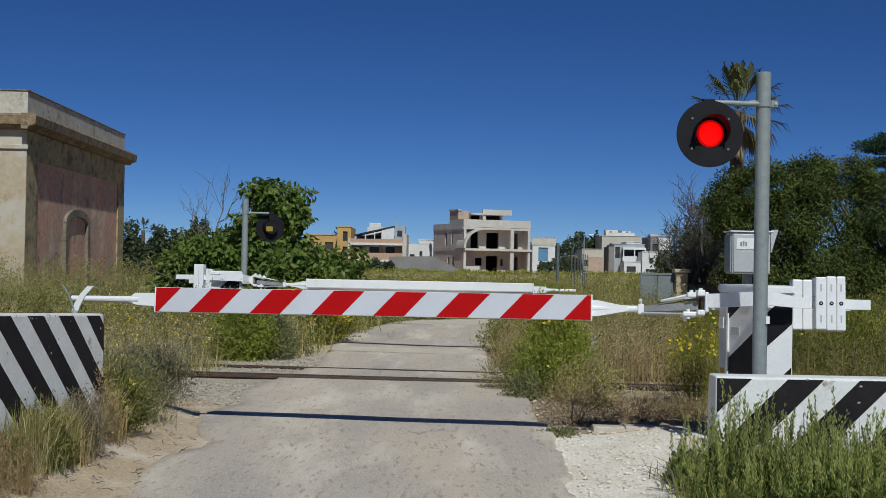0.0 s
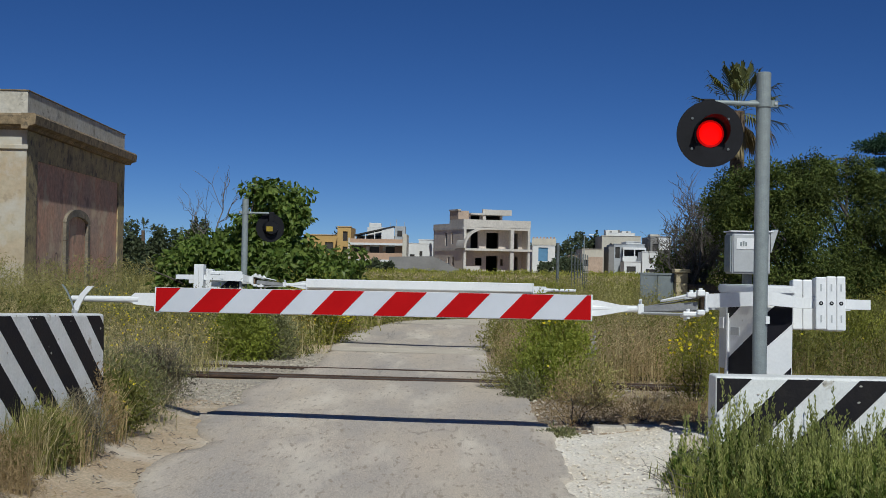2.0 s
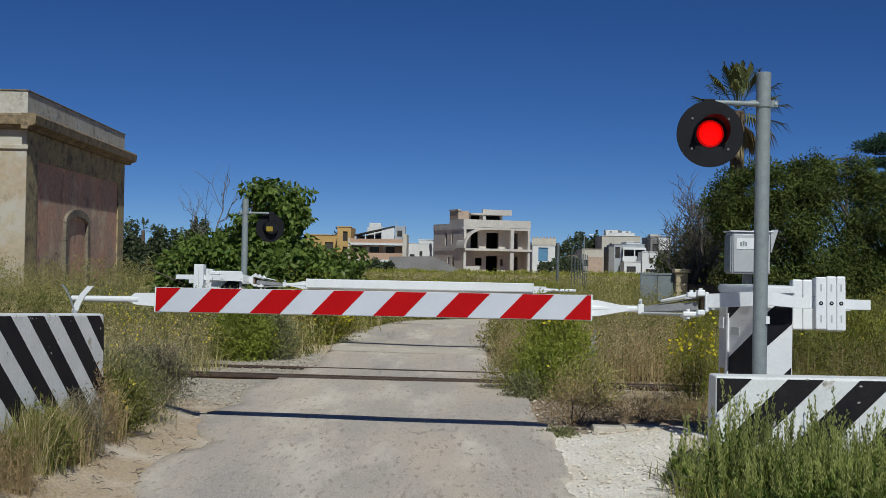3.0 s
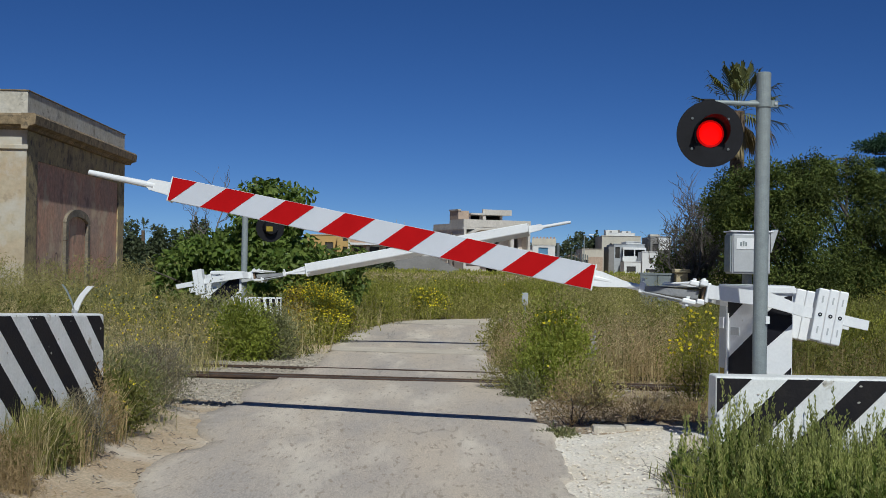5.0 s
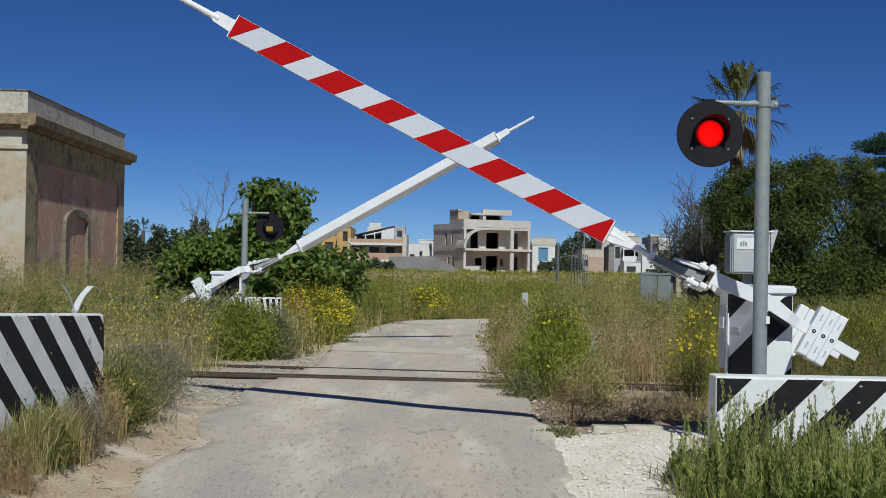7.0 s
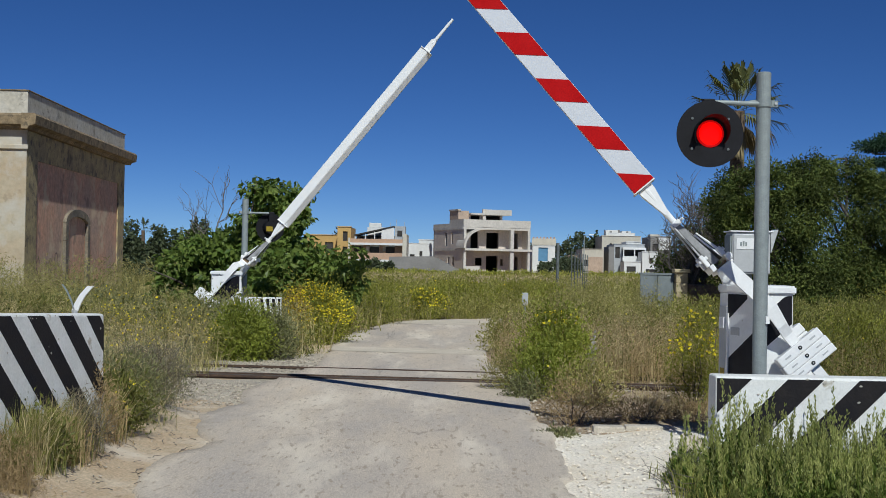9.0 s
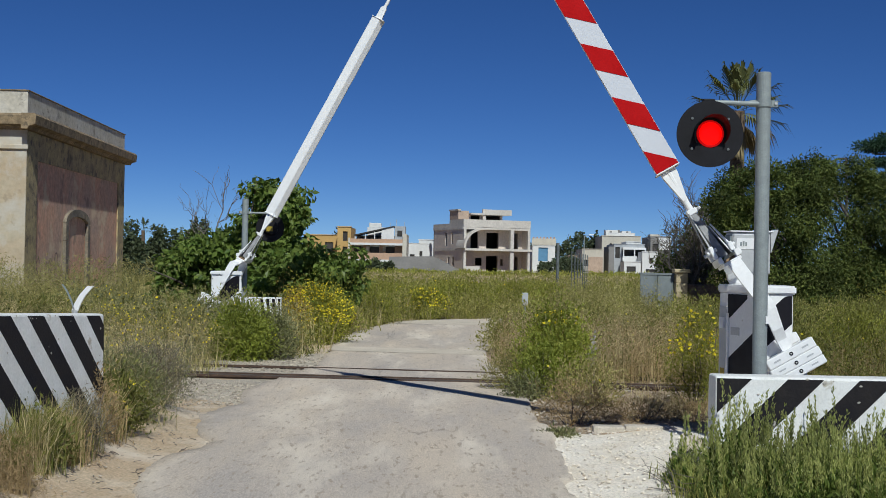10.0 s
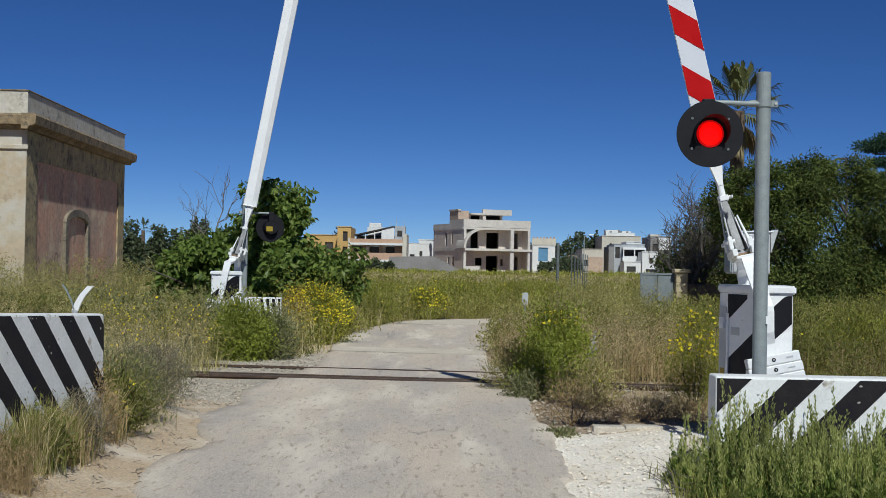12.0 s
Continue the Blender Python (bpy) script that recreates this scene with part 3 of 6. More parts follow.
    # tapering channel of grey sheet between the bracket and the root tube, with a white tie rod over it
    bm = bmesh.new()
    near, farr = (-0.49, -0.10, 0.15, -0.062, 0.050), (-0.965, 0.0, 0.06, drop - 0.030, drop + 0.022)
    for z_pick, thick in ((3, 0.006), (4, -0.006)):
        ring = [bm.verts.new(p) for p in ((near[0], near[1], near[z_pick]), (near[0], near[2], near[z_pick]), (farr[0], farr[2], farr[z_pick]), (farr[0], farr[1], farr[z_pick]))]
        ring2 = [bm.verts.new((v.co.x, v.co.y, v.co.z + thick)) for v in ring]
        fs = [bm.faces.new(ring), bm.faces.new(ring2[::-1])] + [bm.faces.new((ring[k], ring2[k], ring2[(k + 1) % 4], ring[(k + 1) % 4])) for k in range(4)]
        bmesh.ops.recalc_face_normals(bm, faces=fs)
    part("stay_channel", bm, STAY_GREY, boom, "dull grey tapering channel")
    for k in (1, 2):
        bm = bmesh.new()
        a, c = Vector((near[0], near[k], 0)), Vector((farr[0], farr[k], 0))
        w = 0.005 if k == 1 else -0.005
        ring = [bm.verts.new(p) for p in ((a.x, a.y, near[3]), (a.x, a.y, near[4] - 0.035), (c.x, c.y, farr[4]), (c.x, c.y, farr[3]))]
        ring2 = [bm.verts.new((v.co.x, v.co.y + w, v.co.z)) for v in ring]
        fs = [bm.faces.new(ring), bm.faces.new(ring2[::-1])] + [bm.faces.new((ring[n], ring2[n], ring2[(n + 1) % 4], ring[(n + 1) % 4])) for n in range(4)]
        bmesh.ops.recalc_face_normals(bm, faces=fs)
        part("stay_cheek", bm, STAY_GREY, boom)
    for y in (-0.115, 0.155):
        part("tie_rod", rod(bmesh.new(), (-0.52, y, 0.078), (-0.80, 0.03 + (y - 0.03) * 0.5, drop + 0.075), 0.016, 0.007), WHITE_METAL, boom)
        part("tie_rod", rod(bmesh.new(), (-0.60, y, -0.095), (-0.97, 0.03 + (y - 0.03) * 0.3, drop - 0.035), 0.008), GREY_METAL, boom)
    bm = bmesh.new()
    rod(bm, (-0.94, 0.03, drop), (-plate0 + 0.33, 0.03, drop), 0.03, seg=14)
    rod(bm, (-plate0 + 0.33, 0.03, drop), (-plate0 - 0.3, 0.03, drop), 0.03, 0.055, seg=14)
    prism(bm, [(-plate0 + 0.32, drop - 0.02), (-plate0 + 0.32, drop + 0.02), (-plate0 + 0.06, drop + 0.07), (-plate0 - 0.05, drop + 0.07), (-plate0 - 0.05, drop - 0.07), (-plate0 + 0.06, drop - 0.07)], "y", -0.005, 0.06)
    part("boom_root", bm, WHITE_METAL, boom, "white tapered root tube")
    collar = part("root_collar", boxes(((-1.0, -0.012, drop - 0.045), (-0.95, 0.072, drop + 0.045)), ((-0.99, -0.005, drop + 0.0455), (-0.965, 0.065, drop + 0.085)), bevel=0.005), WHITE_METAL, boom)
    part("collar_bolt", rod(bmesh.new(), (-0.978, -0.028, drop + 0.066), (-0.978, 0.088, drop + 0.066), 0.010, seg=8), GREY_METAL, collar)
    # beam: flat front, upright back, lower edge folded under
    half = 0.112
    bm = bmesh.new()
    prism(bm, [(-0.045, drop - half), (-0.045, drop + half), (0.075, drop + half), (0.085, drop + half - 0.012), (0.085, drop - 0.032), (0.078, drop - 0.046), (-0.01, drop - half)], "x", -plate1, -plate0)
    part("beam", bm, WHITE_METAL, boom, "white hollow beam with folded back")
    part("front_sheet", boxes(((-plate1 + 0.002, -0.049, drop - half + 0.003), (-plate0 - 0.002, -0.0455, drop + half - 0.003))), WHITE_SHEET, boom, "greyish white reflective sheeting")
    for a in (-plate1 - 0.012, -plate0):
        part("end_cap", boxes(((a, -0.052, drop - half - 0.004), (a + 0.012, 0.10, drop + half + 0.004)), bevel=0.003), WHITE_METAL, boom)
    # red stripes, leaning like a slash on the striped face
    hh, period, width, lean = half - 0.003, 0.5675, 0.278, 0.205
    for i in range(9):
        a = -plate1 + 0.026 - width + i * period
        poly = [(a, drop - hh), (a + width, drop - hh), (a + width + lean, drop + hh), (a + lean, drop + hh)]
        for lim_x, keep in ((-plate1 + 0.002, 1), (-plate0 - 0.002, -1)):
            out = []
            for k, p in enumerate(poly):
                q = poly[(k + 1) % len(poly)]
                ip, iq = (p[0] - lim_x) * keep >= 0, (q[0] - lim_x) * keep >= 0
                if ip:
                    out.append(p)
                if ip != iq:
                    s = (lim_x - p[0]) / (q[0] - p[0])
                    out.append((lim_x, p[1] + s * (q[1] - p[1])))
            poly = out
            if len(poly) < 3:
                break
        if len(poly) >= 3:
            bm = bmesh.new()
            prism(bm, poly, "y", -0.0535, -0.0495)
            part("red_stripe", bm, RED_SHEET, boom, "red reflective stripe")
    bm = bmesh.new()
    prism(bm, [(-plate1 - 0.012, drop - 0.062), (-plate1 - 0.012, drop + 0.062), (-plate1 - 0.22, drop + 0.06), (-plate1 - 0.26, drop + 0.025),
               (-plate1 - 0.26, drop - 0.02), (-plate1 - 0.22, drop - 0.045)], "y", 0.0, 0.05)
    part("tip_plate", bm, WHITE_METAL, boom, "white flared end plate")
    part("tip_rod", rod(bmesh.new(), (-plate1 - 0.18, 0.022, drop), (-tip, 0.022, drop), 0.032, 0.026, seg=14), WHITE_METAL, boom, "white round tip rod")
    for y, spec in ((-0.345, ((0.389, 0.088, 0.44), (0.478, 0.08, 0.455), (0.559, 0.075, 0.455))), (0.42, ((0.33, 0.088, 0.45), (0.42, 0.085, 0.45)))):
        cz = 0.0 if y < 0 else sz
        for x, w, h in spec:
            x += sx
            bm = bmesh.new()
            box(bm, (x, y - 0.085, cz - h / 2), (x + w, y + 0.085, cz + h / 2), 0.01)
            part("counterweight", bm, WHITE_METAL, boom, "white cast counterweight slab")
            if y < 0:
                part("bolt", rod(bmesh.new(), (x + w / 2, y - 0.084, cz), (x + w / 2, y - 0.089, cz), 0.017, seg=14), BLACK_DISC, boom, "black bolt head")
                part("bolt_centre", rod(bmesh.new(), (x + w / 2, y - 0.0885, cz), (x + w / 2, y - 0.0915, cz), 0.007, seg=10), GREY_METAL, boom)
                for k in (-1, 1):
                    part("cast_mark", boxes(((x + w * 0.42, y - 0.087, cz + k * 0.13 - 0.03), (x + w * 0.58, y - 0.0845, cz + k * 0.13 + 0.03))), GREY_METAL, boom)
    return t, boom


near_base = Matrix.Translation((2.785, 10.87, gz1(2.785, 10.87) + 0.03)) @ pose(0, 0, 0, 0, 0, -6.1)
near_barrier, near_boom = barrier(near_base, 1.180 - near_base.translation.z, 1.412, 5.372, 6.2, "white level crossing barrier with red and white striped boom and counterweights")
far_base = Matrix.Translation((-3.86, 22.5, gz1(-3.86, 22.5) - 0.02)) @ pose(0, 0, 0, 0, 0, 173.9)
far_barrier, far_boom = barrier(far_base, 1.10 - far_base.translation.z, 1.39, 5.43, 6.18, "white level crossing barrier seen from behind, half hidden by weeds")


def signal(m, height, reach, disc_z, lit, label):
    """Crossing light: a post with a side arm that carries a round black board with one lamp; local -y is its face."""
    t = thing("crossing_signal", m, label, "signal", "crossing signals")
    bm = bmesh.new()
    rod(bm, (0, 0, -0.4), (0, 0, height), 0.058, seg=28)
    rod(bm, (0, 0, height), (0, 0, height + 0.006), 0.058, 0.05, seg=28)
    part("post", bm, GALV, t, "galvanised steel post", smooth=False)
    az = disc_z + 0.265
    bm = bmesh.new()
    rod(bm, (-0.045, -0.03, az - 0.005), (reach + 0.02, -0.03, az), 0.021, seg=14)
    part("side_arm", bm, GALV, t)
    bm = bmesh.new()
    rod(bm, (0, 0, az - 0.028), (0, 0, az + 0.028), 0.067, seg=28)
    for k in (-1, 1):
        box(bm, (k * 0.06 if k > 0 else -0.115, -0.02, az - 0.026), (0.115 if k > 0 else -0.06, 0.02, az + 0.026), 0.003)
    clamp = part("clamp", bm, GALV, t)
    for k in (-1, 1):
        part("clamp_bolt", rod(bmesh.new(), (k * 0.095, -0.03, az), (k * 0.095, 0.03, az), 0.012, seg=8), GREY_METAL, clamp)
    part("post_tag", boxes(((0.03, -0.062, disc_z - 1.52), (0.062, -0.05, disc_z - 1.46))), WHITE_METAL, t, "small white tag")
    # board
    y0 = -0.10
    bm = bmesh.new()
    rod(bm, (reach, y0, disc_z), (reach, y0 - 0.018, disc_z), 0.268, seg=64)
    board = part("board", bm, BLACK_DISC, t, "round black target board")
    bm = bmesh.new()
    rod(bm, (reach, y0 + 0.10, disc_z), (reach, y0, disc_z), 0.12, 0.15, seg=32)
    box(bm, (reach - 0.05, y0 + 0.03, disc_z + 0.1), (reach + 0.05, y0 + 0.10, disc_z + 0.29), 0.01)
    part("lamp_housing", bm, BLACK_DISC, t)
    bm = bmesh.new()
    bmesh.ops.create_uvsphere(bm, u_segments=40, v_segments=20, radius=0.094)
    bmesh.ops.transform(bm, matrix=Matrix.Translation((reach, y0 - 0.022, disc_z)) @ Matrix.Diagonal((1, 0.22, 1, 1)), verts=bm.verts[:])
    part("lens", bm, LAMP_RED if lit else BLACK_DISC, t, "glowing red lens" if lit else "dark lens", smooth=True)
    part("lens_rim", rod(bmesh.new(), (reach, y0 - 0.015, disc_z), (reach, y0 - 0.026, disc_z), 0.112, 0.106, seg=40), LAMP_RIM if lit else BLACK_DISC, t, "dim red outer ring of the lens" if lit else "")
    # hood: three quarters of a tube, longer on top
    v, f, n = [], [], 40
    for i in range(n + 1):
        a = radians(-35 + 250 * i / n)
        c, s = math.cos(a), math.sin(a)
        long = 0.05 + 0.17 * max(0.0, (s + 0.45) / 1.45)
        for r, yy in ((0.135, y0 - 0.018), (0.140, y0 - 0.018 - long), (0.136, y0 - 0.018 - long), (0.131, y0 - 0.018)):
            v.append((reach + r * c, yy, disc_z + r * s))
    for i in range(n):
        for j in range(4):
            f.append([i * 4 + j, i * 4 + (j + 1) % 4, i * 4 + 4 + (j + 1) % 4, i * 4 + 4 + j])
    raw_mesh("hood", v, f, BLACK_DISC, t, "black sun hood")
    for a in (40, 140, 220, 320):
        c, s = math.cos(radians(a)), math.sin(radians(a))
        bm = rod(bmesh.new(), (reach + 0.19 * c, y0 - 0.018, disc_z + 0.19 * s), (reach + 0.19 * c, y0 - 0.026, disc_z + 0.19 * s), 0.011, seg=8)
        part("board_bolt", bm, DULL_STEEL, board)
    if not lit:
        part("back_label", boxes(((reach - 0.02, y0 + 0.105, disc_z - 0.07), (reach + 0.10, y0 + 0.109, disc_z + 0.02))), LENS_DARK, t, "yellow label on the back")
    return t


near_sig = Matrix.Translation((2.585, 10.1, gz1(2.585, 10.1)))
zb = near_sig.translation.z
signal(near_sig, 3.09 - zb, -0.455, 2.575 - zb, True, "grey steel post with a round black crossing light glowing red")
far_sig = Matrix.Translation((-3.655, 22.9, gz1(-3.65, 22.9))) @ pose(0, 0, 0, 0, 0, 202)
zb = far_sig.translation.z
signal(far_sig, 2.60 - zb, -0.50, 2.09 - zb, False, "grey steel post with a crossing light seen from behind")


def striped_block(m, length, height, thick, batter, stripe, slope, label, first=0.0, start=-4):
    """A painted concrete road block: x along it, -y its striped face, which leans back by batter."""
    t = thing("concrete_block", m, label, "concrete barrier", "striped concrete blocks")
    def yf(z):
        return -thick / 2 - batter * (1 - z / height)
    bm = bmesh.new()
    prism(bm, [(yf(0), 0), (yf(height - 0.014), height - 0.014), (yf(height) + 0.016, height), (thick / 2 - 0.02, height), (thick / 2, height - 0.02), (thick / 2 + batter, 0)], "x", 0, length)
    bmesh.ops.bevel(bm, geom=bm.edges[:], offset=0.008, segments=1, affect="EDGES")
    part("block_body", bm, CONC_WHITE, t, "white painted concrete")
    n = int(length / stripe) + 4
    h = height - 0.016
    for i in range(start, n):
        x0 = first + i * stripe * 2
        poly = [(x0, 0.01), (x0 + stripe, 0.01), (x0 + stripe + slope * h, h), (x0 + slope * h, h)]
        for lim, keep in ((0.008, 1), (length - 0.008, -1)):
            out = []
            for k, p in enumerate(poly):
                q = poly[(k + 1) % len(poly)]
                ip, iq = (p[0] - lim) * keep >= 0, (q[0] - lim) * keep >= 0
                if ip:
                    out.append(p)
                if ip != iq:
                    s = (lim - p[0]) / (q[0] - p[0])
                    out.append((lim, p[1] + s * (q[1] - p[1])))
            poly = out
            if len(poly) < 3:
                break
        if len(poly) < 3:
            continue
        bm = bmesh.new()
        fr = [bm.verts.new((x, yf(z) - 0.004, z)) for x, z in poly]
        bk = [bm.verts.new((x, yf(z) + 0.003, z)) for x, z in poly]
        fs = [bm.faces.new(fr), bm.faces.new(bk[::-1])] + [bm.faces.new((fr[j], bk[j], bk[(j + 1) % len(fr)], fr[(j + 1) % len(fr)])) for j in range(len(fr))]
        bmesh.ops.recalc_face_normals(bm, faces=fs)
        part("black_band", bm, CONC_BLACK, t)
    # spalls and a cast joint
    rnd = random.Random(int(length * 100))
    for k in range(int(length * 7)):
        bm = bmesh.new()
        bmesh.ops.create_icosphere(bm, subdivisions=1, radius=1.0)
        x, z, r = rnd.uniform(0.05, length - 0.05), height - 0.015 - rnd.random() ** 3.5 * height * 0.85, rnd.uniform(0.004, 0.012)
        for v in bm.verts:
            v.co = Vector((x + v.co.x * r * rnd.uniform(0.8, 1.8), yf(z) - 0.0035 + v.co.y * 0.0025, z + v.co.z * r * rnd.uniform(0.6, 1.2)))
        part("spall", bm, CONC_EDGE, t)
    return t


rb = Matrix.Translation((2.085, 9.55, -0.16))
striped_block(rb, 3.4, 0.84, 0.26, 0.02, 0.2725, 1.0, "low white concrete block with black diagonal bands among weeds", -0.824)
lb = Matrix.Translation((-3.13, 7.1, 0.17)) @ pose(0, 0, 0, 0, 2.2, 83.9)
striped_block(lb, 2.9, 0.98, 0.20, 0.03, 0.262, -1.2, "white concrete road block with black diagonal bands along the verge", 0.03)
fb = Matrix.Translation((-3.40, 21.5, 0.02)) @ pose(0, 0, 0, 0, 0, 4)
striped_block(fb, 0.62, 0.82, 0.3, 0.03, 0.05, -0.12, "far striped concrete block behind weeds", 0.36, 0)


def boom_rest():
    t = thing("boom_rest", Matrix.Translation((-3.23, 10.95, gz1(-3.23, 10.95) - 0.05)), "white steel fork that holds the lowered boom tip", "fork rest")
    z0 = 1.01 - t.location.z
    part("rest_post", rod(bmesh.new(), (0, 0, -0.1), (0, 0, z0 + 0.01), 0.025), GREY_METAL, t)
    for name, pts, w, mtl in (("white_prong", [(0.0, 0.0), (0.025, 0.07), (0.07, 0.15), (0.135, 0.225)], 0.028, WHITE_METAL),
                              ("grey_prong", [(0.0, 0.0), (-0.035, 0.10), (-0.08, 0.19), (-0.115, 0.235)], 0.006, GALV)):
        bm = bmesh.new()
        prism(bm, [(x - w, z0 + z) for x, z in pts] + [(x + w, z0 + z) for x, z in pts[::-1]], "y", -0.012, 0.012)
        part(name, bm, mtl, t)
    return t


boom_rest()


def control_box():
    t = thing("control_box", Matrix.Translation((3.06, 12.6, gz1(3.06, 12.6) + 0.06)), "pale grey control box on a post with a raised side hood", "control box")
    dz = -t.location.z
    lo, hi = 1.442 + dz, 1.862 + dz
    bm = boxes(((-0.16, -0.13, lo), (0.225, 0.16, hi)), bevel=0.012)
    part("box_body", bm, GREY_METAL, t)
    part("side_panel", boxes(((-0.176, -0.11, lo + 0.02), (-0.161, 0.14, hi - 0.03)), bevel=0.003), GALV, t, "darker side panel")
    part("front_door", boxes(((-0.145, -0.142, lo + 0.02), (0.20, -0.1305, hi - 0.02)), bevel=0.004), GREY_METAL, t, "pale door")
    plate = part("name_plate", boxes(((-0.12, -0.147, hi - 0.17), (0.13, -0.1425, hi - 0.06))), WHITE_METAL, t)
    for k in range(3):
        part("plate_mark", boxes(((-0.085 + 0.026 * k, -0.1495, hi - 0.14), (-0.067 + 0.026 * k, -0.1472, hi - 0.10 + 0.008 * (k % 2)))), GALV, plate)
    part("roof_sheet", boxes(((-0.18, -0.15, hi + 0.001), (0.25, 0.18, hi + 0.014)), bevel=0.004), WHITE_METAL, t)
    bm = bmesh.new()
    prism(bm, [(0.226, hi - 0.2), (0.226, hi + 0.025), (0.30, hi + 0.03)], "y", -0.14, -0.128)
    prism(bm, [(0.226, hi - 0.2), (0.226, hi + 0.025), (0.30, hi + 0.03)], "y", 0.148, 0.16)
    prism(bm, [(0.228, hi - 0.195), (0.292, hi + 0.028), (0.302, hi + 0.028), (0.236, hi - 0.2)], "y", -0.127, 0.147)
    part("side_hood", bm, GREY_METAL, t, "slanting sheet hood")
    part("door_latch", boxes(((0.17, -0.152, lo + 0.17), (0.19, -0.1425, lo + 0.24)), bevel=0.003), GALV, t)
    bm = bmesh.new()
    rod(bm, (0.03, 0.02, -0.25), (0.03, 0.02, lo), 0.05)
    part("box_post", bm, GALV, t)


control_box()


# ---- old railway house ----
def railway_house():
    m = Matrix.Translation((-10.80, 32.0, -0.15)) @ pose(0, 0, 0, 0, 0, 1.9)
    t = thing("railway_house", m, "abandoned railway house with faded pink plaster and stone cornice", "house")
    L, W, H = 11.2, 7.0, 4.86
    bm = boxes(((-W, 0, 0), (0, L, H)))
    part("wall", bm, PINK_PLASTER, t, "faded pink plaster walls")
    # corner pilasters, on both faces of each corner
    for a, c in (((-0.0, -0.03, 0), (0.05, 0.95, H)), ((-0.0, L - 0.85, 0), (0.05, L + 0.03, H))):
        part("corner_pilaster", boxes((a, c), bevel=0.012), PLASTER, t, "yellowed plaster corner strip")
    part("front_plaster", boxes(((-W - 0.03, -0.07, 0), (0.05, -0.032, H)), bevel=0.01), FRONT_PLASTER, t, "pale weathered front plaster")
    part("string_course", boxes(((-W - 0.05, -0.13, H - 0.50), (0.09, -0.071, H - 0.38)), bevel=0.015), FRONT_PLASTER, t)
    part("front_panel", boxes(((-W + 0.9, -0.085, 0.3), (-0.75, -0.071, H - 0.75))), PEACH, t, "peach plaster panel")
    part("frieze", boxes(((0.001, 0.951, H - 0.72), (0.045, L - 0.851, H - 0.01))), PLASTER, t, "stained plaster band under the cornice")
    # cornice in stone lengths, with a stepped underside
    prof = [(0.0, H), (0.16, H), (0.20, H + 0.07), (0.36, H + 0.12), (0.38, H + 0.34), (0.33, H + 0.40), (0.0, H + 0.40)]
    n = 13
    for i in range(n):
        y0, y1 = -0.45 + i * (L + 0.9) / n, -0.45 + (i + 1) * (L + 0.9) / n - 0.012
        bm = bmesh.new()
        prism(bm, prof, "y", y0, y1)
        part("cornice_stone", bm, CORNICE, t)
    for i in range(6):
        x1 = 0.0 - i * 1.2
        bm = bmesh.new()
        prism(bm, [(-u, v) for u, v in prof], "x", x1 - 1.19, x1)
        part("cornice_stone", bm, CORNICE, t)
    # parapet with a thin coping
    bm = boxes(((-0.28, 0.0, H + 0.401), (0.03, L, H + 1.01)), ((-W, 0.0, H + 0.401), (-0.281, 0.28, H + 1.01)))
    part("parapet", bm, PALE_PLASTER, t, "stained whitewashed parapet")
    bm = boxes(((-0.30, -0.03, H + 1.011), (0.06, L + 0.03, H + 1.045)), ((-W, -0.03, H + 1.011), (-0.301, 0.30, H + 1.045)), bevel=0.01)
    part("coping", bm, CORNICE, t)
    part("roof", boxes(((-W, 0.281, H + 0.01), (-0.281, L, H + 0.06))), CONC_EDGE, t)
    # walled-up arched doorway
    y0, y1, zs = 3.68, 6.45, 2.6
    inner, outer = [], []
    for i in range(13):
        a = math.pi * i / 12
        inner.append(((y0 + y1) / 2 - (y1 - y0 - 0.56) / 2 * math.cos(a), zs + 0.20 * math.sin(a)))
        outer.append(((y0 + y1) / 2 - (y1 - y0) / 2 * math.cos(a), zs + 0.42 * math.sin(a)))
    for i in range(12):
        bm = bmesh.new()
        prism(bm, [inner[i], inner[i + 1], outer[i + 1], outer[i]], "x", 0.001, 0.10)
        part("arch_stone", bm, ARCH_STONE, t)
    for a, c in ((y0, y0 + 0.28), (y1 - 0.28, y1)):
        for k in range(5):
            bm = boxes(((0.001, a, k * 0.52), (0.10, c, k * 0.52 + 0.51)), bevel=0.008)
            part("jamb_stone", bm, ARCH_STONE, t)
    # scrawl on the plaster: loose dark strokes
    for i in range(9):
        bm = bmesh.new()
        y, z, a = 1.2 + 0.27 * i, 1.15 + 0.25 * math.sin(i * 2.1), i * 1.9
        for k in range(7):
            y2, z2 = y + 0.11 * math.cos(a), z + 0.13 * math.sin(a)
            rod(bm, (0.003, y, z), (0.003, y2, z2), 0.008, seg=5)
            y, z, a = y2, z2, a + 0.7 * (1 if i % 2 else -1)
        part("graffiti_stroke", bm, SCRAWL, t)
    return t


railway_house()


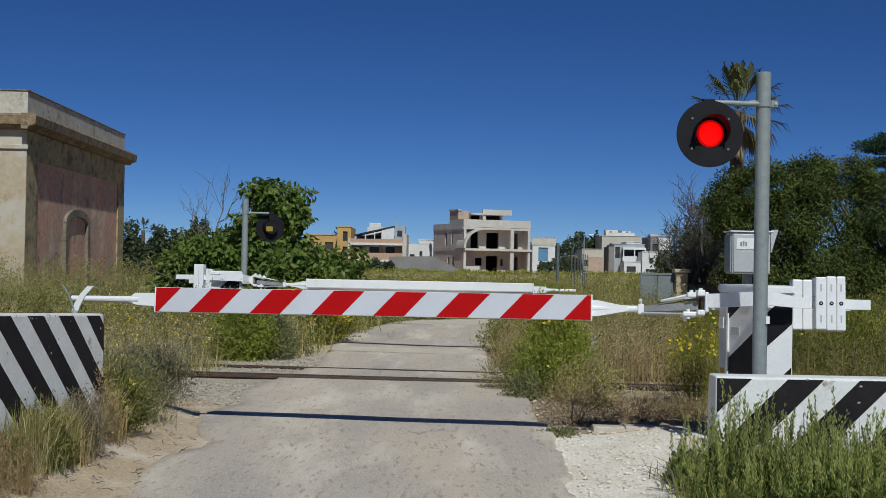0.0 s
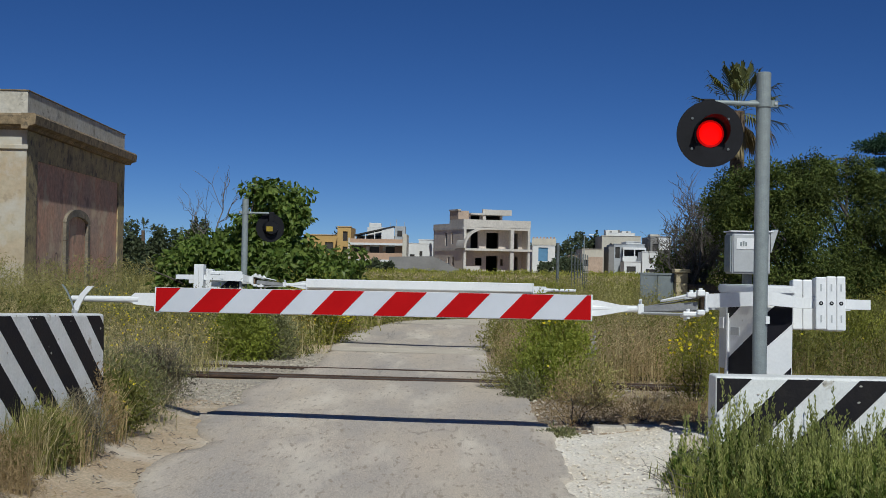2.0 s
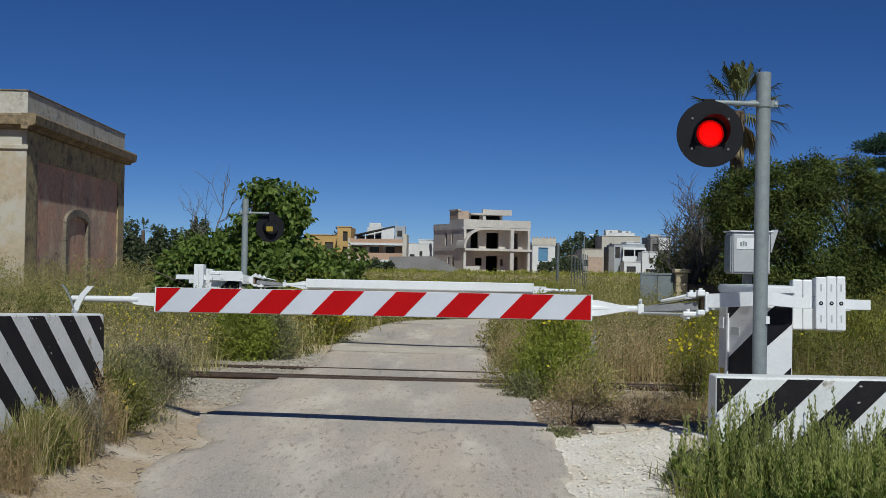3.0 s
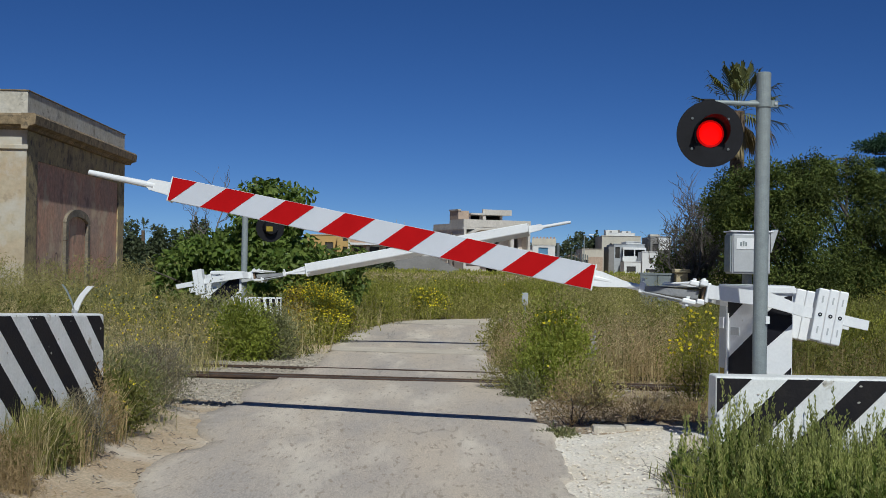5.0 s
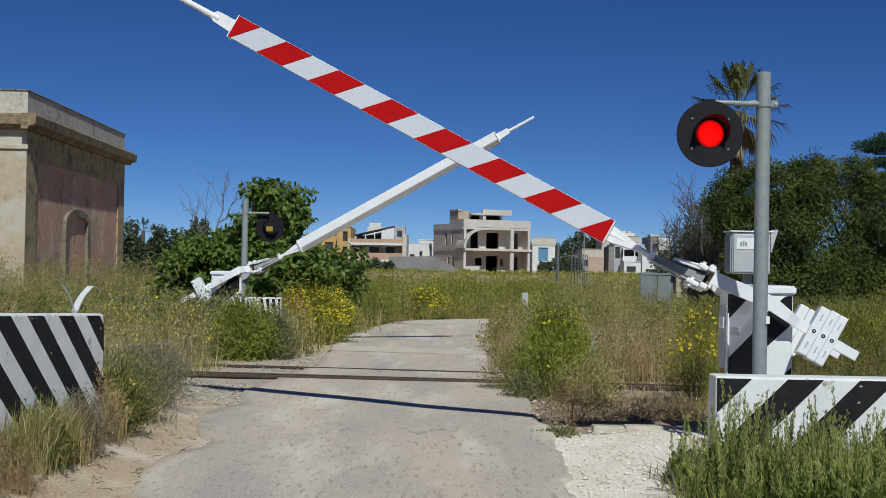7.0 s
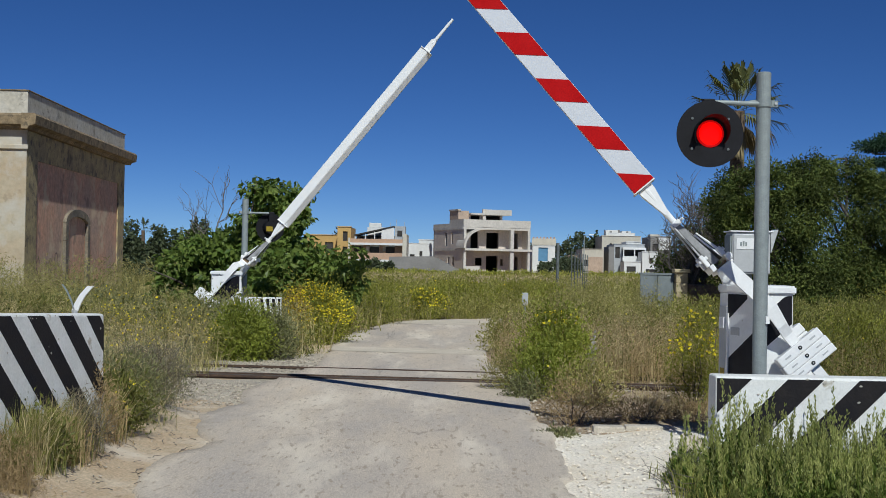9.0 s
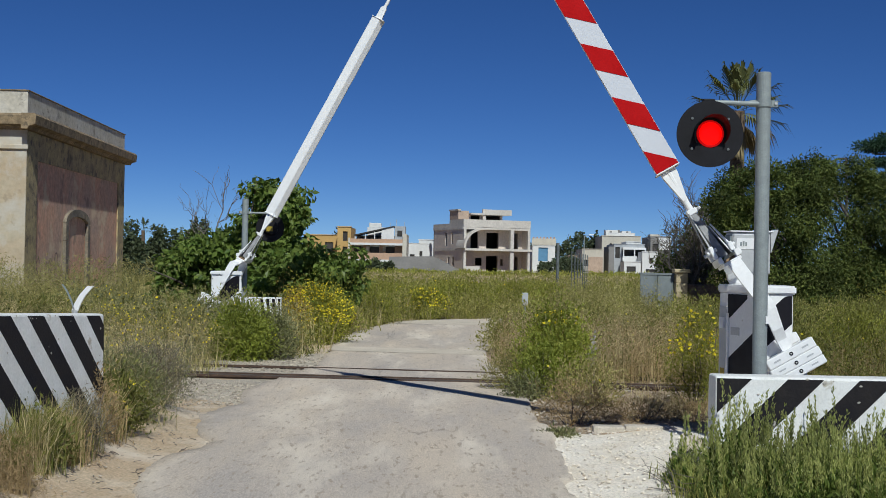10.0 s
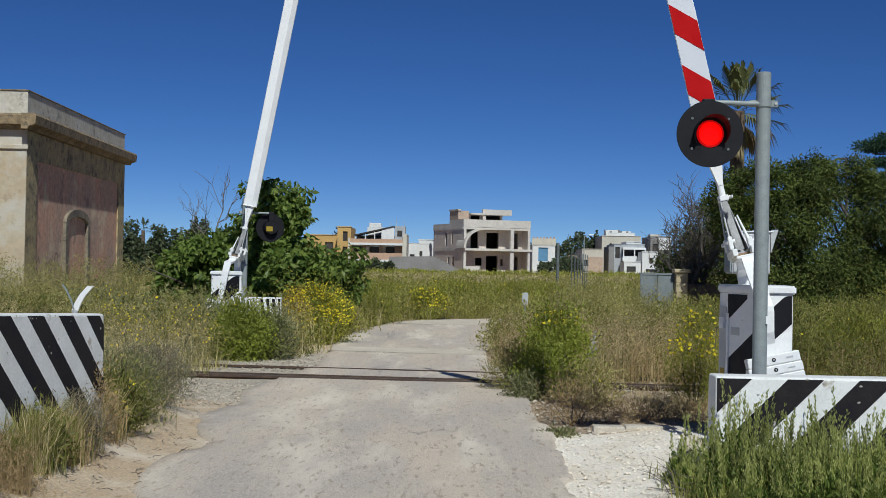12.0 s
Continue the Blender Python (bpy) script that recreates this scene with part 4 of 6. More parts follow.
# ---- town behind the field ----
def unfinished_building():
    t = thing("unfinished_building", Matrix.Translation((2.6, 163, -0.2)) @ pose(0, 0, 0, 0, 0, 22), "unfinished raw concrete villa with empty openings", "building")
    Wd, D = 9.5, 10.5
    part("ground_slab", boxes(((-0.1, -0.4, 0), (Wd + 0.3, D, 0.25))), RAW_CONCRETE, t)
    part("first_slab", boxes(((-0.05, -0.5, 3.35), (Wd + 0.3, D, 3.65))), RAW_CONCRETE, t)
    part("roof_slab", boxes(((-0.05, -0.2, 6.15), (Wd + 0.2, D, 6.45))), RAW_CONCRETE, t)
    part("parapet", boxes(((0.0, -0.25, 6.451), (Wd + 0.2, -0.05, 7.45)), ((-0.05, -0.25, 6.451), (-0.001, D - 6, 7.45)), ((-0.05, 4.5, 6.451), (0.15, D, 6.95))), RAW_CONCRETE, t)
    for z0, z1, holes in ((0.25, 3.35, ((2.6, 3.6, 1.4, 2.4), (4.2, 5.9, 0.251, 2.7), (6.3, 6.7, 1.4, 2.3), (7.8, 8.9, 0.251, 2.6))),
                          (3.65, 6.15, ((1.9, 3.0, 3.651, 5.9), (4.2, 6.0, 3.651, 5.8), (7.8, 8.9, 3.651, 5.8)))):
        bm = bmesh.new()
        pierced(bm, 0.0, Wd, z0, z1, 0.25, holes, Matrix.Translation((0, 1.9, 0)))
        part("loggia_wall", bm, RAW_BLOCK, t, "bare block wall with door openings")
        side = bmesh.new()
        hs = ((3.0, 3.7, z0 + 0.9, z0 + 2.2), (4.6, 5.3, z0 + 0.9, z0 + 2.2)) if z0 < 1 else ((3.4, 4.0, z0 + 0.6, z0 + 2.1), (5.6, 6.3, z0 + 0.3, z0 + 2.1))
        pierced(side, 0.0, D, z0, z1, 0.25, hs, Matrix.Rotation(radians(90), 4, "Z") @ Matrix.Translation((0, -0.25, 0)))
        part("side_wall", side, RAW_BLOCK, t)
        part("right_wall", boxes(((Wd, 0.2, z0), (Wd + 0.2, D, z1))), RAW_BLOCK, t)
        # shade of the empty rooms is put into this wall's dark colour
        part("back_wall", boxes(((0, D - 0.25, z0), (Wd, D, z1))), ROOM_SHADE_CANOPY, t)
        for x in (0.0, 6.75, Wd - 0.2):
            w = 0.5 if x == 6.75 else 0.35
            part("column", boxes(((x, -0.3, z0), (x + w, 0.1, z1))), RAW_CONCRETE, t)
    part("low_front_wall", boxes(((0.36, -0.2, 0.251), (2.4, -0.02, 1.3))), RAW_CONCRETE, t)
    # vaulted stair cover at the corner
    v, f, n = [], [], 14
    for i in range(n + 1):
        a = math.pi / 2 * i / n
        c, s = math.cos(a), math.sin(a)
        for r, y in ((3.0, -0.9), (3.0, 1.85), (2.72, 1.85), (2.72, -0.9)):
            v.append((2.75 - r * c, y, 3.66 + r * s * 0.9))
    for i in range(n):
        for j in range(4):
            f.append([i * 4 + j, i * 4 + (j + 1) % 4, i * 4 + 4 + (j + 1) % 4, i * 4 + 4 + j])
    raw_mesh("curved_vault", v, f, RAW_CONCRETE, t, "quarter-round concrete vault")
    # roof level: a brick stair head, open bays and a floating slab
    part("stair_head", boxes(((0.6, 3.2, 6.46), (2.15, 6.2, 8.7))), TUFA_BRICK, t, "tan block stair head")
    part("stair_head_slab", boxes(((0.5, 3.05, 8.701), (0.95, 6.3, 8.9))), RAW_CONCRETE, t)
    bm = bmesh.new()
    pierced(bm, 2.16, 7.2, 6.46, 8.2, 0.25, ((2.5, 3.9, 6.9, 8.15), (4.7, 6.9, 7.3, 8.15)), Matrix.Translation((0, 3.4, 0)))
    part("roof_room_front", bm, RAW_BLOCK, t)
    # coloured dark in place of the shade behind the open roof bays
    part("roof_room_side", boxes(((6.95, 3.66, 6.46), (7.2, 8.5, 8.2)), ((2.4, 8.2, 6.46), (6.94, 8.5, 8.2))), ROOM_SHADE_CANOPY, t)
    part("roof_room_slab", boxes(((2.2, 2.6, 8.21), (8.2, 8.6, 8.42)), ((4.4, 2.6, 8.421), (8.2, 2.8, 8.95))), RAW_CONCRETE, t)
    part("chimney_pier", boxes(((4.05, 2.75, 6.46), (4.45, 3.15, 9.0))), RAW_CONCRETE, t)
    part("edge_beam", boxes(((-0.09, 0.0, 3.32), (-0.051, D, 3.68)), ((-0.09, 0.0, 6.12), (-0.051, D, 6.48))), RAW_CONCRETE, t)


def retaining_wall():
    t = thing("retaining_wall", Matrix.Translation((-6.4, 148, 0.0)), "grey rendered retaining wall with a stepped end", "wall")
    steps = [(0, -0.5), (8.4, -0.5)]
    for k in range(8):
        steps += [(8.4 - 0.35 * k, 0.72 + 0.19 * k), (8.05 - 0.35 * k, 0.72 + 0.19 * k)]
    part("wall_body", prism(bmesh.new(), steps + [(5.2, 2.24), (0, 2.08)], "y", 0.0, 0.3), GREY_RENDER, t)


retaining_wall()
unfinished_building()


def town_house(name, x0, x1, y, depth, base, top, material, label, openings=(), shade=ROOM_SHADE_CANOPY, turn=0.0):
    """A plain town house: walls with real openings closed by sheets, by default coloured as a room's shade, a flat roof
    and a parapet. Openings: (u0, u1, z0, z1) as parts of width and height.
    """
    t = thing(name, Matrix.Translation((x0, y, base)) @ pose(0, 0, 0, 0, 0, turn), label, "house", "town houses")
    W, H = x1 - x0, top - base
    bm = bmesh.new()
    holes = [(a * W, c * W, d * H, e * H) for a, c, d, e in openings]
    pierced(bm, 0, W, -0.5, H, 0.3, holes)
    part("front_wall", bm, material, t)
    part("side_wall", boxes(((0, 0.301, -0.5), (0.3, depth, H))), material, t)
    part("side_wall", boxes(((W - 0.3, 0.301, -0.5), (W, depth, H))), material, t)
    part("back_wall", boxes(((0.301, depth - 0.3, -0.5), (W - 0.301, depth, H))), material, t)
    part("roof", boxes(((0.301, 0.301, H - 0.45), (W - 0.301, depth - 0.301, H - 0.25))), material, t)
    part("coping", boxes(((-0.08, -0.08, H + 0.001), (W + 0.08, 0.35, H + 0.09))), material, t)
    # sheet set into each opening; its default dark colour replaces the unlit room
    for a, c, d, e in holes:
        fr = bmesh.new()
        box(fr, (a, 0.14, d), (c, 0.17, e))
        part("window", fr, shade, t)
    return t


def peach_house():
    t = thing("balcony_house", Matrix.Translation((-11.1, 150, 0.0)), "peach rendered house with two long white-edged balconies", "house", "town houses")
    W = 6.2
    part("core", boxes(((0, 1.8, -0.5), (W, 9, 4.2))), PEACH, t)
    for name, lo, hi in (("balcony_parapet", 3.72, 4.2), ("balcony_parapet", 1.72, 2.52)):
        part(name, boxes(((-0.1, 0, lo), (W, 0.18, hi))), PEACH, t)
        part("balcony_slab", boxes(((-0.15, -0.08, lo - 0.26), (W, 1.79, lo - 0.001))), WHITE_WALL, t, "white balcony edge")
    # window sheets coloured dark for the shade behind the balconies
    for x in (0.25, 2.2, 4.1):
        w = part("window", boxes(((x, 1.74, 2.3), (x + 1.1, 1.795, 3.3))), ROOM_SHADE_CANOPY, t)
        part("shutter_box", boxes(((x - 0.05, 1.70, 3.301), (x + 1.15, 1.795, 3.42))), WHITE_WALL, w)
        part("window", boxes(((x, 1.74, 0.1), (x + 1.2, 1.795, 1.3))), ROOM_SHADE_CANOPY, t)
    for x in (1.75, 3.75):
        part("awning_box", boxes(((x, 1.5, 2.75), (x + 0.35, 1.79, 3.35))), CREAM_WALL, t)
    part("end_wall", boxes(((W + 0.001, -0.05, -0.5), (W + 0.5, 9, 4.85))), CREAM_WALL, t, "pale end wall")
    part("corner_post", boxes(((-0.35, 0, -0.5), (-0.16, 0.3, 4.3))), CREAM_WALL, t)
    # roof terrace: dark sloping canopy on posts, white gable and tank room
    bm = bmesh.new()
    prism(bm, [(0.25, 4.55), (5.15, 5.72), (5.15, 5.86), (0.25, 4.69)], "y", 0.8, 5)
    part("roof_canopy", bm, ROOM_SHADE_CANOPY, t, "dark sloping roof canopy")
    for x, z in ((0.35, 4.56), (1.6, 4.86), (2.7, 5.12)):
        part("canopy_post", boxes(((x, 0.9, 4.201), (x + 0.12, 1.02, z))), WHITE_WALL, t)
    bm = bmesh.new()
    prism(bm, [(3.6, 4.201), (5.12, 4.201), (5.12, 5.70), (3.6, 5.33)], "y", 0.9, 1.1)
    part("roof_gable", bm, WHITE_WALL, t, "white gable wall on the roof")
    part("terrace_back", boxes(((0.3, 5.01, 4.201), (5.1, 5.2, 4.7))), GREY_RENDER, t)
    part("roof_room", boxes(((5.16, 1.6, 4.201), (6.45, 5, 5.82))), BLUISH_WALL, t)
    # another dark sheet in place of an unlit room
    part("room_window", boxes(((5.5, 1.55, 4.6), (6.1, 1.599, 5.3))), ROOM_SHADE_CANOPY, t)
    part("tank_room", boxes(((1.6, 5.3, 4.201), (3.9, 8, 5.75))), WHITE_WALL, t)
    part("roof_tank", boxes(((1.8, 5.4, 5.751), (3.3, 6.8, 6.3)), bevel=0.08), WHITE_WALL, t)
    for x, h in ((5.3, 6.7), (6.3, 6.4), (4.6, 6.3)):
        part("aerial", rod(bmesh.new(), (x, 3, 4.2), (x, 3, h), 0.025, seg=5), GREY_METAL, t)


peach_house()
town_house("ochre_house", -13.2, -11.5, 155, 8, 0.3, 5.7, OCHRE, "ochre house with a small window", ((0.4, 0.75, 0.68, 0.9), (0.4, 0.75, 0.36, 0.55)))
town_house("low_ochre_house", -17.6, -13.3, 158, 8, 0.3, 4.7, OCHRE, "low ochre house behind trees", ((0.6, 0.85, 0.5, 0.8),))
town_house("white_cottage", -5.0, -1.6, 175, 7, 0.3, 4.1, WHITE_WALL, "small whitewashed house with rounded door", ((0.1, 0.3, 0.15, 0.6), (0.5, 0.62, 0.5, 0.72)))
town_house("white_upper_house", -3.6, -1.2, 184, 7, 0.3, 4.8, WHITE_WALL, "white house with flat roof", ((0.2, 0.8, 0.72, 0.88),))
blue = town_house("blue_shutter_house", 12.6, 15.8, 175, 8, 0.8, 4.15, WHITE_WALL, "white house with a pale blue shutter and tiled parapet", ((0.26, 0.68, 0.34, 0.92),), BLUE_SHUTTER)
part("roof_parapet", boxes(((-0.12, -0.12, 3.45), (3.3, 0.2, 4.35))), CREAM_WALL, blue, "cream parapet band")
for k in range(7):
    part("parapet_knob", boxes(((0.05 + 0.48 * k, -0.05, 4.351), (0.25 + 0.48 * k, 0.15, 4.58))), PEACH, blue)
low = town_house("low_cream_house", 20.4, 23.4, 182, 8, 0.35, 3.85, CREAM_WALL, "low flat-roofed house, cream above and orange below", ((0.1, 0.35, 0.3, 0.55),))
part("lower_front", boxes(((0.9, -0.12, 0.0), (3.0, -0.02, 2.4))), TUFA_BRICK, low, "orange rendered lower wall")
town_house("low_cream_house", 18.9, 20.3, 186, 6, 0.3, 2.9, TUFA_BRICK, "small orange rendered outbuilding", ((0.3, 0.6, 0.3, 0.6),))
tall = town_house("tall_cream_house", 24.9, 31.0, 195, 9, 0.9, 6.15, CREAM_WALL, "cream block of flats with a roof terrace", ((0.62, 0.7, 0.62, 0.82), (0.2, 0.27, 0.55, 0.78), (0.8, 0.88, 0.62, 0.82)))
part("roof_rail", boxes(((1.0, 0.1, 5.34), (5.2, 0.3, 5.8))), WHITE_WALL, tall)
part("roof_room", boxes(((1.0, 3.2, 5.34), (3.0, 5.5, 6.3))), WHITE_WALL, tall)
part("roof_room", boxes(((3.6, 3.2, 5.34), (5.0, 5.5, 6.15))), WHITE_WALL, tall)
for k in range(3):
    part("roof_vent", boxes(((1.5 + 1.3 * k, 2.0, 5.34), (1.8 + 1.3 * k, 2.3, 6.1 + 0.2 * (k % 2)))), GREY_RENDER, tall)
town_house("white_roof_house", 27.4, 29.6, 186, 5, 0.8, 5.1, WHITE_WALL, "white roof room with a flat top", ((0.15, 0.3, 0.55, 0.8),))
ter = town_house("terrace_house", 25.0, 29.5, 182, 8, 0.6, 4.65, BLUISH_WALL, "grey-white terraced house with deep dark balconies", ((0.05, 0.2, 0.5, 0.9), (0.28, 0.98, 0.52, 0.86), (0.28, 0.95, 0.16, 0.36)))
part("balcony_slab", boxes(((1.2, -1.0, 3.30), (4.6, -0.001, 3.62)), ((1.2, -1.0, 1.60), (4.6, -0.001, 1.78))), WHITE_WALL, ter, "white balcony slab")
part("balcony_parapet", boxes(((1.2, -1.0, 1.781), (3.3, -0.85, 2.35))), WHITE_WALL, ter)
# darker grey than the front: this side's shade is put into its colour
part("side_fin", boxes(((-0.8, -0.6, -0.3), (-0.001, 5, 3.7))), GREY_RENDER, ter, "side wall coloured grey to stand for its shade")
for k in range(3):
    part("balcony_post", boxes(((1.25 + 1.6 * k, -0.95, 2.36 if k < 2 else 1.781), (1.4 + 1.6 * k, -0.8, 3.299))), WHITE_WALL, ter)
part("awning", boxes(((1.6, -0.7, 0.9), (4.2, -0.05, 1.1))), GREY_RENDER, ter)
white = town_house("white_terrace_house", 28.4, 30.6, 177, 4, 0.5, 3.55, WHITE_WALL, "white house front with small dark windows", ((0.45, 0.68, 0.48, 0.72), (0.25, 0.95, 0.04, 0.2)))
part("window_hood", boxes(((0.85, -0.2, 2.26), (1.65, -0.001, 2.36))), WHITE_WALL, white)
town_house("white_terrace_house", 25.9, 28.3, 177.5, 4, 0.5, 2.1, WHITE_WALL, "low white house with a dark porch", ((0.15, 0.7, 0.1, 0.6),))
shade = town_house("shaded_house", 30.7, 33.7, 184, 8, 0.8, 5.9, GREY_RENDER, "grey house half hidden by bare branches", ((0.1, 0.4, 0.55, 0.8), (0.65, 0.9, 0.5, 0.85)))
part("white_front", boxes(((1.2, -0.12, 3.2), (3.0, -0.02, 5.0))), WHITE_WALL, shade, "whitewashed wall panel")
part("roof_box", boxes(((0.2, 1.5, 4.9), (1.6, 4, 5.5))), CREAM_WALL, shade)


# ---- trees ----
def limb(bm, p, q, r0, r1, bends=3, wild=0.12):
    """A crooked tapered branch from p to q; returns its joints."""
    p, q = Vector(p), Vector(q)
    pts = [p]
    for i in range(1, bends + 1):
        s = i / bends
        w = Vector(RNG.normal(size=3)) * wild * (q - p).length * (0 if i == bends else 1) * 0.5
        pts.append(p.lerp(q, s) + w)
    for i in range(bends):
        a, c = i / bends, (i + 1) / bends
        rod(bm, pts[i], pts[i + 1], r0 + (r1 - r0) * a, r0 + (r1 - r0) * c, seg=7)
    return pts


def blob_points(blobs, n, shell=0.6):
    """Points in and near the skin of a cloud of ellipsoids (x, y, z, rx, ry, rz), with outward directions."""
    b = np.array(blobs, float)
    wgt = b[:, 3] * b[:, 4] * b[:, 5]
    k = RNG.choice(len(b), n, p=wgt ** 0.75 / (wgt ** 0.75).sum())
    d = unit(RNG.normal(size=(n, 3)))
    lump = np.array([noise.noise((v[0] * 2.6 + i, v[1] * 2.6, v[2] * 2.6)) for v, i in zip(d, k * 7.3)])
    r = np.where(RNG.random(n) < shell, RNG.normal(0.93, 0.09, n), RNG.random(n) ** 0.5 * 0.9) * (1 + 0.28 * lump)
    return b[k, :3] + d * b[k, 3:6] * r[:, None], d


def clumps(blobs, k, r0=0.28, r1=0.45):
    """Breaks a crown's large forms into many smaller tufts set in their skin, with gaps between."""
    out = []
    for x, y, z, rx, ry, rz in blobs:
        d = unit(RNG.normal(size=(k, 3)))
        for v in d:
            s, q = RNG.uniform(0.45, 0.92), RNG.uniform(r0, r1)
            out.append((x + v[0] * rx * s, y + v[1] * ry * s, z + v[2] * rz * s, rx * q, ry * q, rz * q * 0.8))
    return out


def leafy(parent, name, blobs, n, size, material, aspect=0.55, droop=0.3, shell=0.6, label=""):
    pos, d = blob_points(blobs, n, shell)
    direction = d * 0.6 + RNG.normal(size=(n, 3)) * 0.7 + np.array([[0, 0, -droop]])
    v, f = leaf_arrays(pos, direction, size * RNG.uniform(0.6, 1.25, n), aspect, face=d)
    return raw_mesh(name, v, f, material, parent, label)


def tree(name, px, py, blobs, n, leaf, material, label, trunk=0.12, category="tree", aspect=0.55, twigs=10, shell=0.6, group="", tufts=0, droop=0.3):
    t = thing(name, Matrix.Translation((px, py, gz1(px, py) - 0.03)), label, category, group)
    bm = bmesh.new()
    low = min(b[2] for b in blobs)
    fork = Vector((0, 0, max(0.35, low * 0.55)))
    limb(bm, (0, 0, -0.1), fork, trunk, trunk * 0.75)
    for i in range(twigs):
        b = blobs[i % len(blobs)]
        tip = Vector(b[:3]) + Vector(RNG.normal(size=3) * 0.45) * min(b[3:6])
        limb(bm, fork, tip, trunk * 0.45, trunk * 0.1, 4, 0.2)
    part("trunk", bm, BARK, t)
    leafy(t, "crown", clumps(blobs, tufts) + [(x, y, z, a * 0.66, b * 0.66, c * 0.66) for x, y, z, a, b, c in blobs] if tufts else blobs, n, leaf, material, aspect, droop, shell=shell)
    return t


# fig tree behind the far barrier: low wide skirt with a round taller head
tree("fig_tree", -3.9, 25.6, [(0.4, 0, 2.75, 0.66, 0.7, 0.62), (0.78, 0.1, 2.35, 0.46, 0.6, 0.42), (0.02, 0, 2.15, 0.52, 0.7, 0.5), (0.6, 0, 1.55, 1.15, 1.0, 0.6), (-0.6, 0.1, 1.6, 0.85, 0.9, 0.62), (-1.35, 0.1, 1.45, 0.72, 0.9, 0.68),
                              (1.45, 0.2, 1.35, 0.75, 0.9, 0.6), (0.1, -0.4, 0.95, 1.1, 0.9, 0.8), (-1.5, 0, 0.95, 0.66, 0.8, 0.6), (1.9, 0.3, 1.05, 0.5, 0.6, 0.5), (-0.6, 0, 0.7, 1.4, 0.8, 0.5)],
     22000, 0.145, FIG_LEAF, "spreading fig tree with broad bright green leaves", 0.10, aspect=0.62, twigs=22, shell=0.65, tufts=15, droop=0.75)


def bare_tree(name, x, y, height, spread, n, label, thick=0.045, material=DEAD_WOOD, levels=3, lean=0.0, base=0.0):
    t = thing(name, Matrix.Translation((x, y, gz1(x, y) - 0.03)), label, "bare tree")
    bm = bmesh.new()
    def grow(p, d, length, r, level):
        pts = limb(bm, p, Vector(p) + d * length, r, r * 0.55, 3, 0.16)
        if level == 0:
            return
        for i in range(n):
            s = pts[1 + (i % 3)]
            a = RNG.uniform(0, 2 * math.pi)
            nd = (d + Vector((math.cos(a) * spread, math.sin(a) * spread, RNG.uniform(-0.1, 0.5)))).normalized()
            grow(s, nd, length * RNG.uniform(0.42, 0.68), r * 0.5, level - 1)
    grow((0, 0, base), Vector((lean, 0, 1)).normalized(), height * 0.62, thick, levels)
    part("branchwork", bm, material, t)
    return t


bare_tree("bare_sapling", -5.25, 28.5, 3.2, 0.75, 5, "leafless sapling with thin grey twigs", 0.034, levels=3)

# woodland at the field's edge
def far_trees(name, x0, x1, y, zlo, zhi, count, leaves, material, label, leaf=0.3):
    """A belt of several tree crowns far off, one lump of woodland."""
    blobs = []
    for i in range(count):
        x = x0 + (x1 - x0) * (i + RNG.uniform(0.1, 0.9)) / count
        h = RNG.uniform(0.6, 1.0) * (zhi - zlo)
        w = (x1 - x0) / count * RNG.uniform(0.6, 1.0)
        blobs.append((x, y + RNG.uniform(-2, 2), zlo + h * 0.5, w, w * 0.8, h * 0.55))
        blobs.append((x + RNG.uniform(-w, w) * 0.5, y, zlo + h * 0.85, w * 0.5, w * 0.5, h * 0.25))
    pos, d = blob_points(blobs, leaves, 0.7)
    v, f = leaf_arrays(pos, d * 0.5 + RNG.normal(size=(leaves, 3)), leaf * RNG.uniform(0.6, 1.3, leaves), 0.7)
    tagged(raw_mesh(name, v, f, material), label, "trees", kind="stuff")


far_trees("woodland", -18.2, -12.6, 66, -0.2, 3.3, 9, 15000, FAR_LEAF, "dark green far trees and low palms behind the field", 0.2)
far_trees("woodland", -24, -16.5, 72, -0.2, 3.6, 6, 7000, FAR_LEAF, "dark green far trees behind the old house", 0.22)
far_trees("woodland", 14.5, 26, 205, 0.5, 6.8, 7, 4500, FAR_LEAF, "dark trees among the town houses", 0.55)
far_trees("woodland", -26, -14, 200, 0.5, 6.2, 6, 2200, FAR_LEAF, "far tree tops behind the houses", 0.55)
far_trees("hedge", 12, 17, 160, 0.1, 2.4, 5, 2600, FAR_LEAF, "dark bushes before the white house", 0.35)
far_trees("hedge", -11, -6.3, 146, 0.1, 1.7, 5, 1800, FAR_LEAF, "bushes below the balconies", 0.35)

# trees on the far bank
tree("evergreen_tree", 8.7, 31.5, [(0, 0, 2.6, 1.1, 1.2, 1.1), (-0.9, 0, 1.6, 0.9, 1.0, 1.0), (0.9, 0.2, 1.9, 1.2, 1.1, 1.2), (0.55, 0, 3.5, 0.6, 0.8, 0.6), (-0.75, 0, 3.0, 0.5, 0.7, 0.5), (-1.3, 0.3, 2.5, 0.6, 0.7, 0.8), (-1.0, 0, 3.35, 0.5, 0.7, 0.6), (-0.2, 0, 3.6, 0.5, 0.7, 0.5), (-1.6, 0, 3.1, 0.55, 0.7, 0.75), (-1.35, 0, 3.75, 0.5, 0.6, 0.5), (-0.55, 0, 3.95, 0.5, 0.6, 0.5), (0.1, -0.3, 0.8, 1.5, 1.1, 0.9)],
     52000, 0.105, TREE_LEAF, "dense dark green evergreen tree", 0.15, aspect=0.4, group="trees along the wall", tufts=26)
